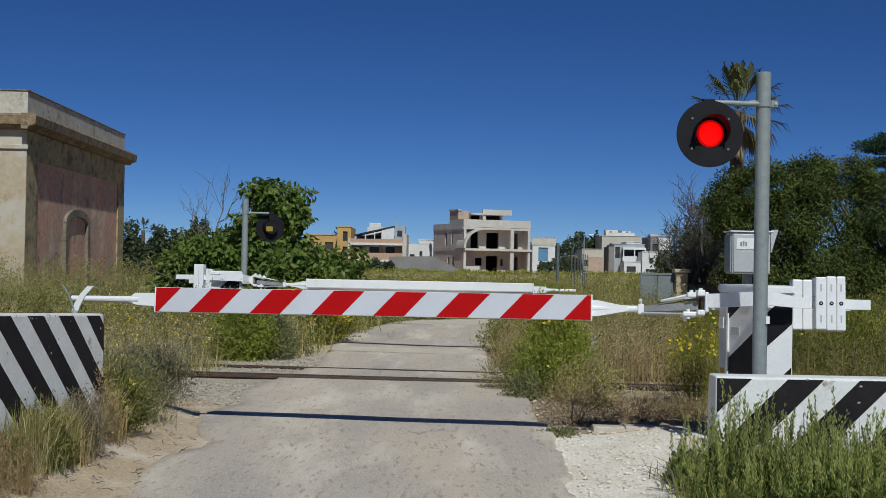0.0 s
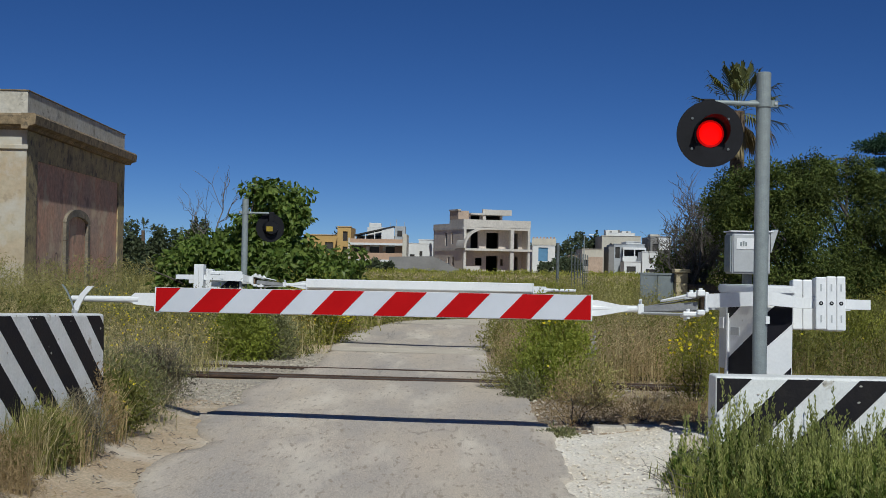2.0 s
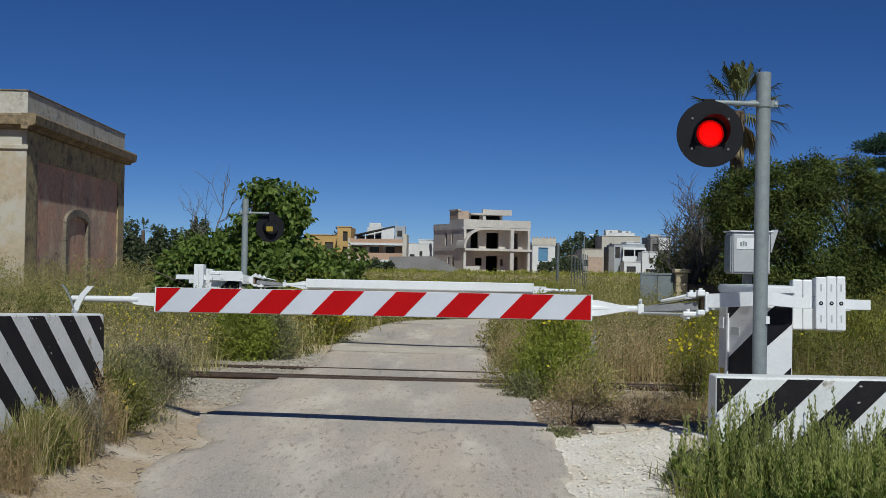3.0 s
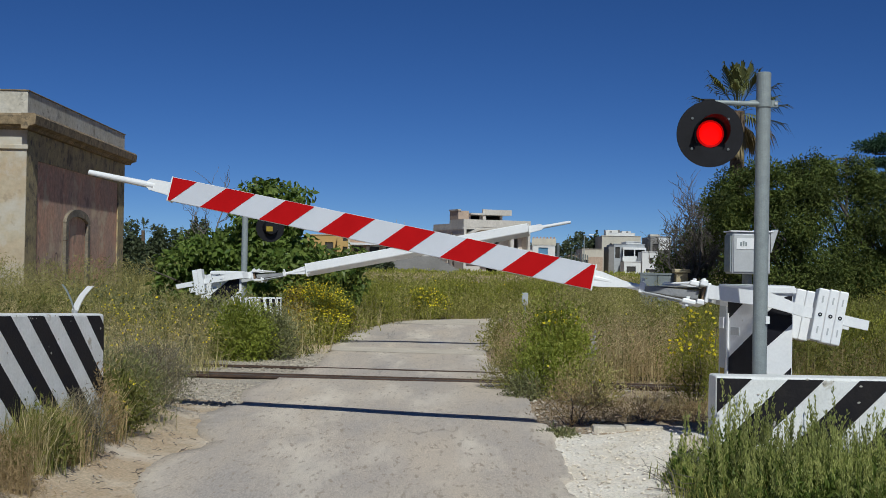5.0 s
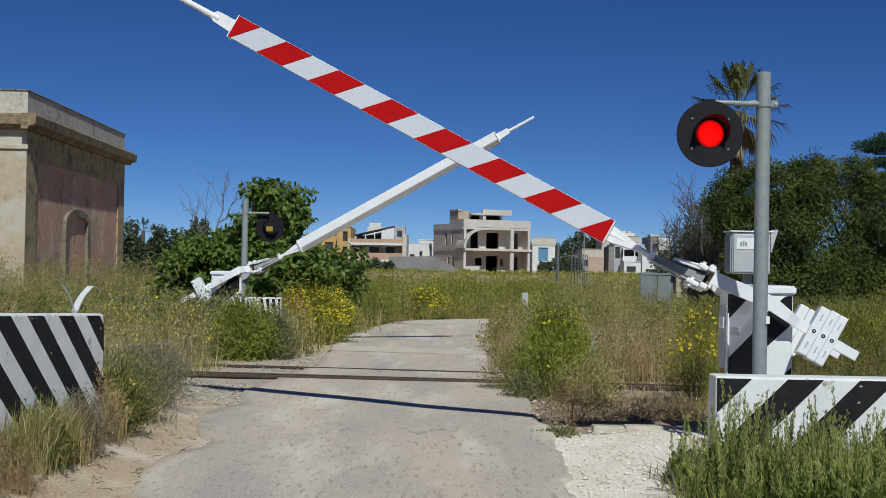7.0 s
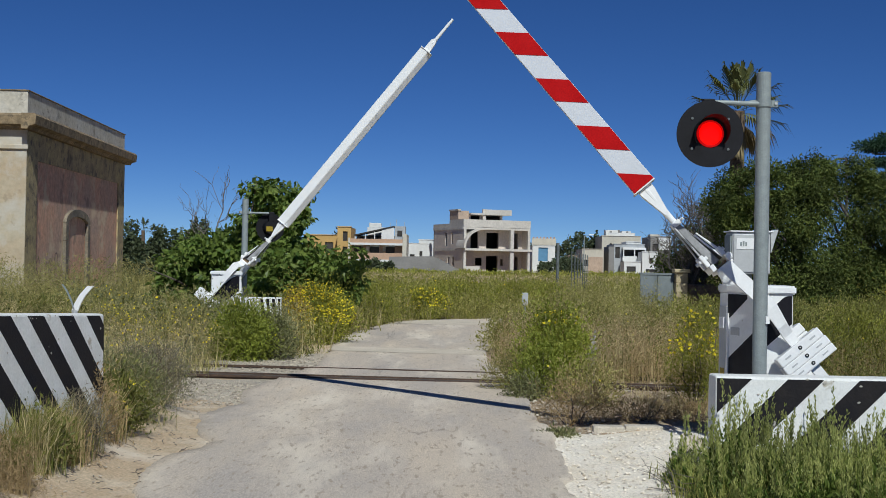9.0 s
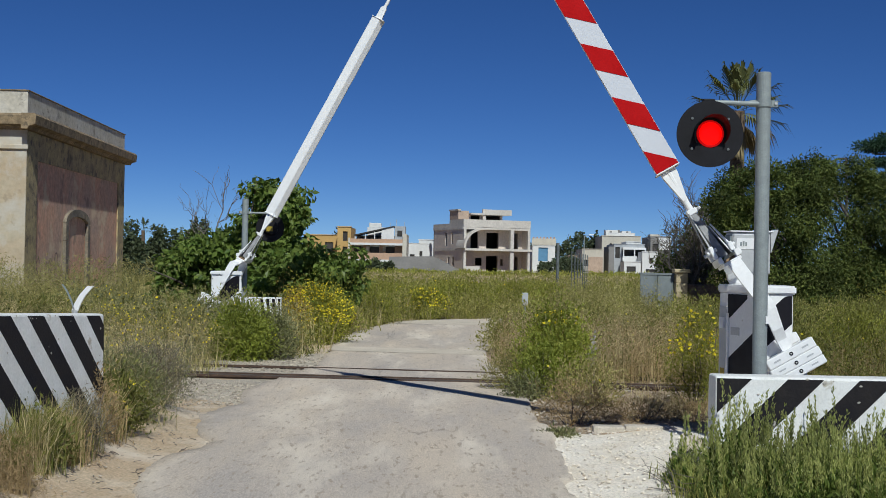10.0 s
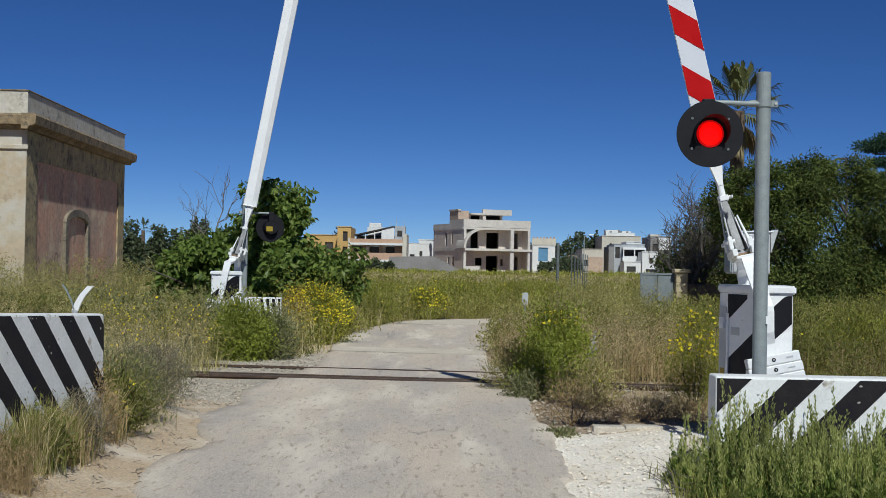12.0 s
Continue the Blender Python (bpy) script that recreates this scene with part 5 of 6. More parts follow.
tree("evergreen_tree", 11.4, 32.5, [(0, 0, 2.6, 1.4, 1.3, 1.5), (-1.4, 0, 3.7, 0.6, 0.9, 0.75), (-0.4, 0, 3.75, 0.55, 0.7, 0.6), (0.9, 0.1, 3.05, 0.8, 1.1, 0.7), (0.2, -0.3, 1.2, 1.9, 1.2, 1.2), (1.9, 0, 1.9, 1.2, 1.0, 1.5), (-1.75, 0, 4.15, 0.55, 0.6, 0.52),
                                    (-0.6, 0, 4.1, 0.5, 0.5, 0.48), (0.4, 0, 3.75, 0.3, 0.4, 0.35), (-2.2, 0, 3.9, 0.4, 0.5, 0.5)],
     66000, 0.105, TREE_LEAF, "dense dark green evergreen tree with shoots at its top", 0.15, aspect=0.4, group="trees along the wall", tufts=26)
tree("evergreen_tree", 7.5, 35.5, [(0, 0, 1.9, 0.9, 0.9, 1.0), (0.4, 0, 3.1, 0.6, 0.7, 0.8), (-0.6, 0, 1.3, 0.8, 0.8, 0.8), (-1.0, 0, 1.0, 0.6, 0.8, 0.7)],
     11000, 0.12, TREE_LEAF, "olive-green tree behind a stone pillar", 0.12, aspect=0.35, group="trees along the wall", tufts=20)
tree("thorn_tree", 6.95, 34.2, [(0, 0, 2.6, 0.8, 0.7, 0.75), (-0.5, 0, 2.1, 0.6, 0.6, 0.7), (0.5, 0, 2.1, 0.7, 0.6, 0.9), (0.1, 0, 3.2, 0.4, 0.5, 0.35), (0.2, 0, 1.3, 0.9, 0.7, 0.8)],
     3600, 0.12, THORN, "grey thorny tree with sparse twiggy crown", 0.06, aspect=0.14, twigs=26, shell=0.5, tufts=18)
bare_tree("dead_shrub", 7.05, 33.9, 3.5, 0.8, 6, "tangled grey leafless shrub", 0.05, levels=3)
bare_tree("dead_shrub", 7.6, 33.2, 3.2, 1.0, 7, "tangled grey leafless shrub", 0.05, levels=3)
bare_tree("dead_shrub", 6.75, 34.4, 2.7, 1.0, 5, "tangled grey leafless shrub", 0.06, levels=3)
tree("evergreen_tree", 6.75, 36.5, [(0, 0, 1.3, 0.5, 0.6, 0.7), (-0.3, 0, 1.6, 0.35, 0.5, 0.4), (0.4, 0, 1.75, 0.4, 0.5, 0.45), (0.1, 0, 0.8, 0.7, 0.6, 0.6)],
     5000, 0.11, TREE_LEAF, "small dark green bush behind a sheet metal gate", 0.05, aspect=0.4, tufts=14)


def fan_palm(x, y, z, size=1.0, fresh=20, dry=12, leaf=PALM_LEAF, label="tall fan palm with drooping dry fronds"):
    """A fan palm: stiff fronds whose blades fold along the stalk, and a skirt of dry ones."""
    t = thing("fan_palm", Matrix.Translation((x, y, 0)), label, "palm tree", "fan palms")
    bm = bmesh.new()
    pts = [(0.0, 0), (0.05, z * 0.3), (0.0, z * 0.6), (0.0, z)]
    for i in range(3):
        rod(bm, (pts[i][0], 0, pts[i][1]), (pts[i + 1][0], 0, pts[i + 1][1]), (0.24 - 0.02 * i) * size, (0.22 - 0.02 * i) * size, seg=14)
    part("trunk", bm, PALM_TRUNK, t)
    for i in range(fresh + dry):
        old = i >= fresh
        a = i * 2.399 + RNG.uniform(-0.2, 0.2)
        el = radians(RNG.uniform(-75, -30)) if old else radians(88 - 112 * (i / fresh) ** 1.1 + RNG.uniform(-6, 6))
        d = np.array([math.cos(a) * math.cos(el), math.sin(a) * math.cos(el), math.sin(el)])
        base = np.array([0, 0, z]) + d * 0.1 * size
        stalk = (0.42 if old else 0.5) * size
        side = unit(np.cross(d, [0.1, 0.2, 1.0])[None])[0]
        nrm = np.cross(side, d)
        vs, fs = [], []
        k = 15
        for j in range(k):
            s = radians(-58 + 116 * j / (k - 1))
            along = 0.35 * (1 - abs(s)) * size
            hub = base + d * (stalk + max(0.0, along))
            dd = d * math.cos(s) + side * math.sin(s) * (0.72 if old else 0.55)
            length = (0.55 if old else 0.72) * size * RNG.uniform(0.8, 1.1)
            w = np.cross(nrm, dd) * (0.03 if old else 0.025) * size
            droop = RNG.uniform(0.15, 0.5) * (1.5 if old else 1.0)
            midp = hub + dd * length * 0.6 - nrm * 0.06 * size * abs(s)
            tip = hub + dd * length * 0.92 + np.array([0, 0, -droop * length])
            o = len(vs)
            vs += [hub - w * 0.3, hub + w * 0.3, midp + w, tip, midp - w]
            fs += [[o, o + 1, o + 2, o + 4], [o + 4, o + 2, o + 3]]
        o = len(vs)
        hub = base + d * (stalk + 0.3 * size)
        vs += [base - side * 0.016 * size, base + side * 0.016 * size, hub + side * 0.012 * size, hub - side * 0.012 * size]
        fs.append([o, o + 1, o + 2, o + 3])
        raw_mesh("dry_frond" if old else "frond", vs, fs, PALM_DRY if old else leaf, t)


fan_palm(8.95, 38.0, 6.3, 1.12, 27, 14)
fan_palm(-16.9, 70.0, 3.0, 0.55, 14, 0, FAR_LEAF, "small dark fan palm among far trees")


def cedar():
    t = thing("cedar_tree", Matrix.Translation((17.5, 46, -0.3)), "dark cedar with layered branches", "tree")
    bm = bmesh.new()
    limb(bm, (0, 0, -0.1), (0.2, 0, 7.5), 0.28, 0.08, 5, 0.03)
    for i in range(9):
        a = math.pi + (i % 3 - 1) * 0.7
        limb(bm, (0.1, 0, 3.6 + 0.33 * i), (math.cos(a) * 1.9, math.sin(a) * 1.9, 3.9 + 0.34 * i), 0.06, 0.02, 4, 0.1)
    part("trunk", bm, BARK, t)
    blobs = [(-1.5, 0, 6.4, 0.85, 0.6, 0.18), (-0.7, 0.2, 6.7, 0.9, 0.6, 0.22), (-1.3, 0, 5.8, 0.55, 0.6, 0.15), (-0.9, 0, 5.2, 0.85, 0.6, 0.2), (-0.4, 0, 5.8, 0.5, 0.6, 0.2),
             (0.2, 0, 7.0, 0.7, 0.6, 0.25), (-0.2, 0, 4.5, 1.0, 0.7, 0.3)]
    leafy(t, "crown", blobs, 9000, 0.16, PINE_LEAF, 0.35, 0.0, 0.4)


cedar()


# ---- fence, gate and posts beyond the track ----
def gate():
    t = thing("sheet_metal_gate", Matrix.Translation((5.25, 33.0, 0.0)) @ pose(0, 0, 0, 0, 0, 4), "grey sheet metal gate in tall grass", "gate")
    for i in range(2):
        x = i * 0.46
        part("leaf", boxes(((x, 0, 0.05), (x + 0.45, 0.03, 1.28)), bevel=0.004), GATE_METAL, t)
        for k in range(2):
            part("rib", boxes(((x + 0.0 + k * 0.40, -0.02, 0.08), (x + 0.02 + k * 0.40, -0.001, 1.25))), GATE_METAL, t)
    part("top_rail", boxes(((-0.02, -0.02, 1.281), (0.93, 0.05, 1.33))), GATE_METAL, t)
    p = thing("gate_pillar", Matrix.Translation((6.33, 33.0, 0.0)), "square tufa gate pillar with a stone cap", "pillar")
    for k in range(5):
        part("stone", boxes(((-0.15, -0.15, k * 0.27), (0.15, 0.15, k * 0.27 + 0.262)), bevel=0.012), PILLAR_STONE, p)
    part("cap", boxes(((-0.21, -0.21, 1.35), (0.21, 0.21, 1.45)), bevel=0.02), PILLAR_STONE, p)
    w = thing("rubble_wall", Matrix.Translation((6.5, 33.1, 0.0)) @ pose(0, 0, 0, 0, 0, -6), "low reddish rubble wall", "wall")
    part("wall_body", boxes(((0, 0, -0.1), (1.2, 0.25, 1.05)), bevel=0.04), BRICK_WALL, w)


gate()


def posts():
    for x, y, h, r, lab in ((3.70, 40.0, 2.2, 0.05, "plain grey steel pole in tall grass"),):
        t = thing("steel_pole", Matrix.Translation((x, y, 0)), lab, "pole")
        bm = bmesh.new()
        rod(bm, (0, 0, -0.1), (0, 0, h), r, seg=14)
        part("shaft", bm, DULL_STEEL, t)
    first = thing("fence_post", Matrix.Translation((4.2, 40.5, 0)), "slim grey wire fence post", "fence post", "fence posts")
    bm = bmesh.new()
    rod(bm, (0, 0, -0.1), (0, 0, 1.95), 0.02, seg=8)
    part("shaft", bm, DULL_STEEL, first)
    for i in range(1, 7):
        copy_thing(first, Matrix.Translation((4.2 + 0.34 * i, 40.5 + 2.2 * i, 0)))
    w = thing("wire_fence", Matrix.Translation((4.2, 40.5, 0)), "sagging grey wire fence strung along thin posts", "fence")
    for k in range(7):
        bm = bmesh.new()
        pts = [Vector((0.34 * i, 2.2 * i, 0.35 + 0.24 * k - (0.05 if i % 1 else 0))) for i in np.arange(0, 6.01, 0.5)]
        for p, q in zip(pts, pts[1:]):
            rod(bm, p, q, 0.006, seg=4)
        part("wire", bm, DULL_STEEL, w)
    ms = thing("marker_stone", Matrix.Translation((2.08, 17.3, gz1(2.08, 17.3) - 0.12)), "pointed whitish stone standing among weeds", "stone")
    bm = bmesh.new()
    prism(bm, [(-0.06, 0.0), (0.07, 0.0), (0.075, 0.60), (0.06, 0.86), (0.03, 0.74), (-0.02, 0.70), (-0.055, 0.52)], "y", -0.04, 0.04)
    bmesh.ops.bevel(bm, geom=bm.edges[:], offset=0.008, segments=1, affect="EDGES")
    part("slab", bm, CONC_EDGE, ms)
    t = thing("marker_post", Matrix.Translation((1.68, 25.2, 0)), "small grey marker post with a pale head", "post")
    bm = bmesh.new()
    rod(bm, (0, 0, -0.1), (0, 0, 0.655), 0.025, seg=8)
    part("shaft", bm, GALV, t)
    part("head", boxes(((-0.06, -0.04, 0.66), (0.06, 0.04, 0.92)), bevel=0.01), GREY_METAL, t)
    s = thing("street_lamp", Matrix.Translation((20.2, 178, 0.3)), "tall street lamp among the houses", "street lamp")
    bm = bmesh.new()
    rod(bm, (0, 0, 0), (0, 0, 5.3), 0.07, seg=8)
    rod(bm, (0, 0, 5.3), (0.9, 0, 5.6), 0.05, seg=8)
    part("mast", bm, GALV, s)
    part("lantern", boxes(((0.7, -0.12, 5.5), (1.4, 0.12, 5.66)), bevel=0.03), WHITE_METAL, s)


posts()


# ---- weeds, grass and shrubs ----
LANE = np.array([(7, -2.72, 1.5), (8, -2.72, 1.5), (9.5, -2.68, 1.5), (10.2, -2.62, 2.0), (11.2, -2.66, 1.9), (12.2, -2.78, 1.35), (13, -2.95, 1.2), (15, -3.3, 1.0), (17.5, -3.3, 1.0),
                 (19, -2.45, 0.95), (21, -2.15, 0.85), (22.5, -1.95, 0.8), (25, -2.05, 1.0), (27, -1.85, 1.8), (29, -1.5, 2.8), (31, -0.8, 4.4), (33, 1.3, 6.2), (34.6, 3.8, 7.6), (35.5, 6, 8.2), (36, 8.3, 8.31)])


CLEARINGS = [(-3.05, 19.3, 0.55), (-2.5, 19.5, 0.35), (-2.35, 22.9, 0.6), (-0.6, 33.2, 0.5), (1.35, 15.4, 0.6), (1.2, 14.4, 0.5), (0.95, 15.9, 0.45), (1.5, 14.9, 0.5), (1.35, 12.5, 0.4), (2.0, 12.5, 0.45), (2.6, 12.6, 0.4), (2.9, 14.2, 0.35), (2.0, 14.3, 0.5)]


def off_lane(x, y):
    left, right = np.interp(y, LANE[:, 0], LANE[:, 1]), np.interp(y, LANE[:, 0], LANE[:, 2])
    wob = 0.12 * np.sin(y * 5.1) + 0.10 * np.sin(y * 11.7 + x)
    clear = (x < left + wob) | (x > right + wob) | (y > 36)
    house = (x < -10.5) & (y > 31.8) & (y < 43.5)
    lb_, rb_ = (abs(x + 2.93 + 0.107 * (9 - y)) < 0.15) & (y < 10.1), (x > 2.0) & (abs(y - 9.6) < 0.24)
    cab = (abs(x - 2.79) < 0.42) & (abs(y - 10.9) < 0.42)
    for cx, cy, r in CLEARINGS:
        clear &= (x - cx) ** 2 + ((y - cy + 0.5) / 2) ** 2 > r * r
    return clear & ~house & ~lb_ & ~rb_ & ~cab


def scatter(n, y0, y1, side=0, x0=None, x1=None, clump=0.5):
    """Places in a stretch of the plan, thicker in drifts. side: -1 the house's side of the lane, 1 the other, 0 both."""
    m = n * 4
    y = 1 / RNG.uniform(1 / y1, 1 / y0, m)
    a = RNG.uniform(-1, 1, m)
    x = a * (0.40 * y + 0.4) if x0 is None else RNG.uniform(x0, x1, m)
    drift = np.sin(x * 1.9 + 1.3 * np.sin(y * 0.9)) * np.sin(y * 1.3 + x * 0.7)
    keep = off_lane(x, y) & (RNG.random(m) < 1 - clump * (0.5 - 0.5 * drift))
    if side:
        keep &= (x * side > 0)
    x, y = x[keep][:n], y[keep][:n]
    return np.stack([x, y, gz(x, y) - 0.04], 1)


def grass(name, places, h0, h1, width, material, label, lean=0.4, blades=1, spread=0.05):
    p = np.repeat(places, blades, axis=0)
    p[:, :2] += RNG.normal(0, spread, (len(p), 2))
    h = RNG.uniform(h0, h1, len(p)) * RNG.uniform(0.6, 1.0, len(p))
    v, f = blade_arrays(p, h, width * RNG.uniform(0.6, 1.3, len(p)), lean)
    tagged(raw_mesh(name, v, f, material), label, "grass", kind="stuff")


def forbs(name, places, h0, h1, leaf, per, material, label, radius=0.06, up=0.8, aspect=0.3):
    """Leafy upright weeds: small leaves set around many stems."""
    n = len(places)
    h = RNG.uniform(h0, h1, n)
    tilt = RNG.normal(0, 0.16, (n, 2))
    k = np.repeat(np.arange(n), per)
    s = RNG.random(len(k)) ** 0.8
    pos = places[k].copy()
    pos[:, 2] += s * h[k]
    pos[:, :2] += tilt[k] * (s * h[k])[:, None] + RNG.normal(0, 1, (len(k), 2)) * (radius * (1.15 - s))[:, None]
    d = RNG.normal(size=(len(k), 3)) * 0.6 + np.array([[0, 0, up]])
    lv = leaf_arrays(pos, d, leaf * RNG.uniform(0.6, 1.3, len(k)), aspect)
    sv, sf = blade_arrays(places, h, 0.008, 0.12)
    v, f = merge(lv, (sv, sf))
    tagged(raw_mesh(name, v, f, material), label, "weeds", kind="stuff")


def blossoms(pos, size, petals=6):
    """Small open flowers: petals round a centre, tipped to the sky and the sun."""
    n = len(pos)
    nrm = unit(RNG.normal(size=(n, 3)) * 0.5 + np.array([[0.1, -0.7, 0.8]]))
    u = unit(np.cross(nrm, RNG.normal(size=(n, 3))))
    w = np.cross(nrm, u)
    size = size * RNG.uniform(0.7, 1.2, (n, 1))
    ring = [pos + nrm * size * 0.1]
    for i in range(petals * 2):
        a = math.pi * i / petals
        r = 1.0 if i % 2 == 0 else 0.72
        ring.append(pos + (u * math.cos(a) + w * math.sin(a)) * size * r / 2)
    v = np.stack(ring, 1).reshape(-1, 3)
    k = np.arange(n)[:, None] * (petals * 2 + 1)
    f = np.concatenate([k + np.array([[0, 1 + i, 1 + (i + 1) % (petals * 2)]]) for i in range(petals * 2)])
    return v, f


def flowers(name, places, h0, h1, size, label):
    p = places.copy()
    p[:, 2] += RNG.uniform(h0, h1, len(p))
    a = blossoms(p, size)
    tagged(raw_mesh(name, a[0], a[1], YELLOW), label, "flowers", kind="stuff")


# house side
grass("wild_grass", scatter(900, 10.3, 21, -1, -9, -2.4), 0.2, 0.6, 0.010, MIX_BLADE, "pale green and straw wild grass", 0.9, 9, 0.08)
grass("dry_grass", scatter(650, 10.3, 22, -1, -10, -2.4), 0.3, 0.85, 0.007, DRY_BLADE, "tall dry straw-coloured grass", 0.7, 8, 0.09)
forbs("leafy_weeds", scatter(1500, 10.5, 22, -1, -9, -2.5), 0.2, 0.6, 0.05, 34, GREYGREEN, "grey-green leafy weeds", 0.11)
forbs("dry_weeds", scatter(1700, 10.5, 22, -1, -9, -2.5), 0.25, 0.8, 0.055, 34, DRY_BLADE, "hazy dry weeds with fine seed heads", 0.13, 0.35, 0.14)
forbs("dry_weeds", scatter(1900, 20, 34, -1), 0.4, 1.0, 0.08, 30, MIX_BLADE, "hazy dry weeds with fine seed heads", 0.18, 0.4, 0.16)
grass("dry_grass", scatter(900, 20, 34, -1), 0.4, 1.0, 0.012, DRY_BLADE, "tall dry straw-coloured grass", 0.6, 7, 0.15)
forbs("leafy_weeds", scatter(1700, 20, 34, -1), 0.3, 0.8, 0.09, 26, OLIVE_LEAF, "olive leafy weeds", 0.16)
grass("dry_grass", scatter(230, 8.2, 10.3, -1, -2.92, -2.7), 0.2, 0.6, 0.006, DRY_BLADE, "dry grass at the foot of a concrete block", 0.55, 12, 0.06)
forbs("dry_weeds", scatter(300, 6.9, 10.6, -1, -2.9, -2.55), 0.12, 0.42, 0.035, 30, BROWN_BLADE, "brown dry weeds at the foot of a concrete block", 0.09, 0.4, 0.16)
grass("wild_grass", scatter(300, 8.0, 10.3, -1, -2.92, -2.68), 0.2, 0.6, 0.007, OLIVE_LEAF, "short green grass at the foot of a concrete block", 0.5, 9, 0.06)
grass("tall_grass", scatter(90, 9.2, 10.4, -1, -2.92, -2.66), 0.35, 0.75, 0.008, OLIVE_LEAF, "tall dull grass before a striped block", 0.5, 7, 0.05)
grass("tall_grass", scatter(70, 8.8, 10.3, -1, -2.92, -2.66), 0.3, 0.6, 0.008, BROWN_BLADE, "tall brown grass before a striped block", 0.5, 7, 0.05)
forbs("dry_weeds", scatter(520, 24, 31, -1, -10.3, -5.6), 0.9, 1.55, 0.085, 46, MIX_BLADE, "tall hazy dry weeds before the old house", 0.2, 0.35, 0.13)
# other side
grass("dry_grass", scatter(800, 17.0, 23, 1, 1.0, 9.0), 0.3, 0.85, 0.007, DRY_BLADE, "tall brownish dry grass beside the track", 0.8, 9, 0.09)
forbs("dry_weeds", scatter(2300, 17.0, 22.5, 1, 1.0, 9.0), 0.25, 0.8, 0.055, 34, BROWN_BLADE, "hazy brown withered weeds", 0.13, 0.35, 0.15)
forbs("dry_weeds", scatter(1500, 17.2, 25, 1, 1.2, 10), 0.35, 0.9, 0.055, 34, DRY_BLADE, "hazy dry weeds with fine seed heads", 0.14, 0.35, 0.15)
forbs("leafy_weeds", scatter(900, 17.2, 24, 1, 1.2, 9), 0.3, 0.75, 0.055, 28, OLIVE_LEAF, "olive leafy weeds", 0.12)
forbs("dry_weeds", scatter(1800, 22, 36, 1), 0.4, 0.95, 0.085, 30, MIX_BLADE, "hazy dry weeds with fine seed heads", 0.18, 0.4, 0.16)
forbs("leafy_weeds", scatter(1200, 22, 35, 1), 0.35, 0.95, 0.08, 24, GREEN_BLADE, "yellow-green leafy weeds", 0.17)
forbs("tall_weeds", scatter(330, 25, 33, 1, 2.4, 4.3), 0.8, 1.3, 0.07, 44, MIX_BLADE, "tall slim pale weeds hiding a wire fence", 0.16, 0.4, 0.15)
forbs("leafy_weeds", scatter(1400, 16.9, 24, 1, 4.4, 9.5), 0.45, 1.15, 0.07, 30, OLIVE_LEAF, "tall olive-green weeds", 0.14)
# low growth on the near side of the track
forbs("dry_weeds", scatter(620, 12.1, 15.0, 1, 1.2, 7.0), 0.06, 0.22, 0.045, 26, BROWN_BLADE, "low withered weeds between kerb and rail", 0.11, 0.3, 0.16)
forbs("dry_weeds", scatter(330, 12.2, 15.0, 1, 1.4, 7.0), 0.08, 0.25, 0.045, 26, DRY_BLADE, "low straw-coloured weeds between kerb and rail", 0.11, 0.35, 0.16)
forbs("leafy_weeds", scatter(520, 12.2, 16.2, 1, 3.3, 7.5), 0.15, 0.5, 0.05, 28, OLIVE_LEAF, "olive leafy weeds beside the cabinet", 0.12)
grass("dry_grass", scatter(260, 12.1, 16.1, 1, 1.2, 7.0), 0.12, 0.35, 0.006, DRY_BLADE, "thin dry grass between kerb and rail", 0.8, 7, 0.08)
# field to the town
forbs("field_weeds", scatter(2600, 25, 50), 0.3, 0.75, 0.11, 22, GREEN_BLADE, "yellow-green hazy field weeds", 0.22, 0.5, 0.25)
grass("field_grass", scatter(1500, 26, 60), 0.3, 0.7, 0.02, GREEN_BLADE, "yellow-green field grass", 0.7, 6, 0.25)
forbs("field_weeds", scatter(1700, 40, 90), 0.3, 0.7, 0.16, 20, GREEN_BLADE, "yellow-green field weeds", 0.35, 0.5, 0.25)
forbs("field_weeds", scatter(1500, 60, 158), 0.25, 0.55, 0.25, 18, GREEN_BLADE, "far field weeds", 0.6, 0.5, 0.3)
forbs("field_weeds", scatter(1100, 120, 158), 0.2, 0.55, 0.3, 18, BROOM_LEAF, "far yellow-green weeds below the town", 0.7, 0.5, 0.3)
forbs("field_weeds", scatter(700, 95, 125), 0.15, 0.4, 0.25, 16, DRY_BLADE, "far dry weeds across the field", 0.6, 0.5, 0.3)
flowers("field_flowers", scatter(90, 12, 24, -1, -8, -2.5), 0.4, 0.75, 0.026, "scattered small yellow daisies")
flowers("field_flowers", scatter(90, 17.2, 26, 1, 1.5, 9), 0.4, 0.8, 0.026, "scattered small yellow daisies")
flowers("field_flowers", scatter(70, 40, 110), 0.5, 0.7, 0.06, "yellow flowers far in the field")


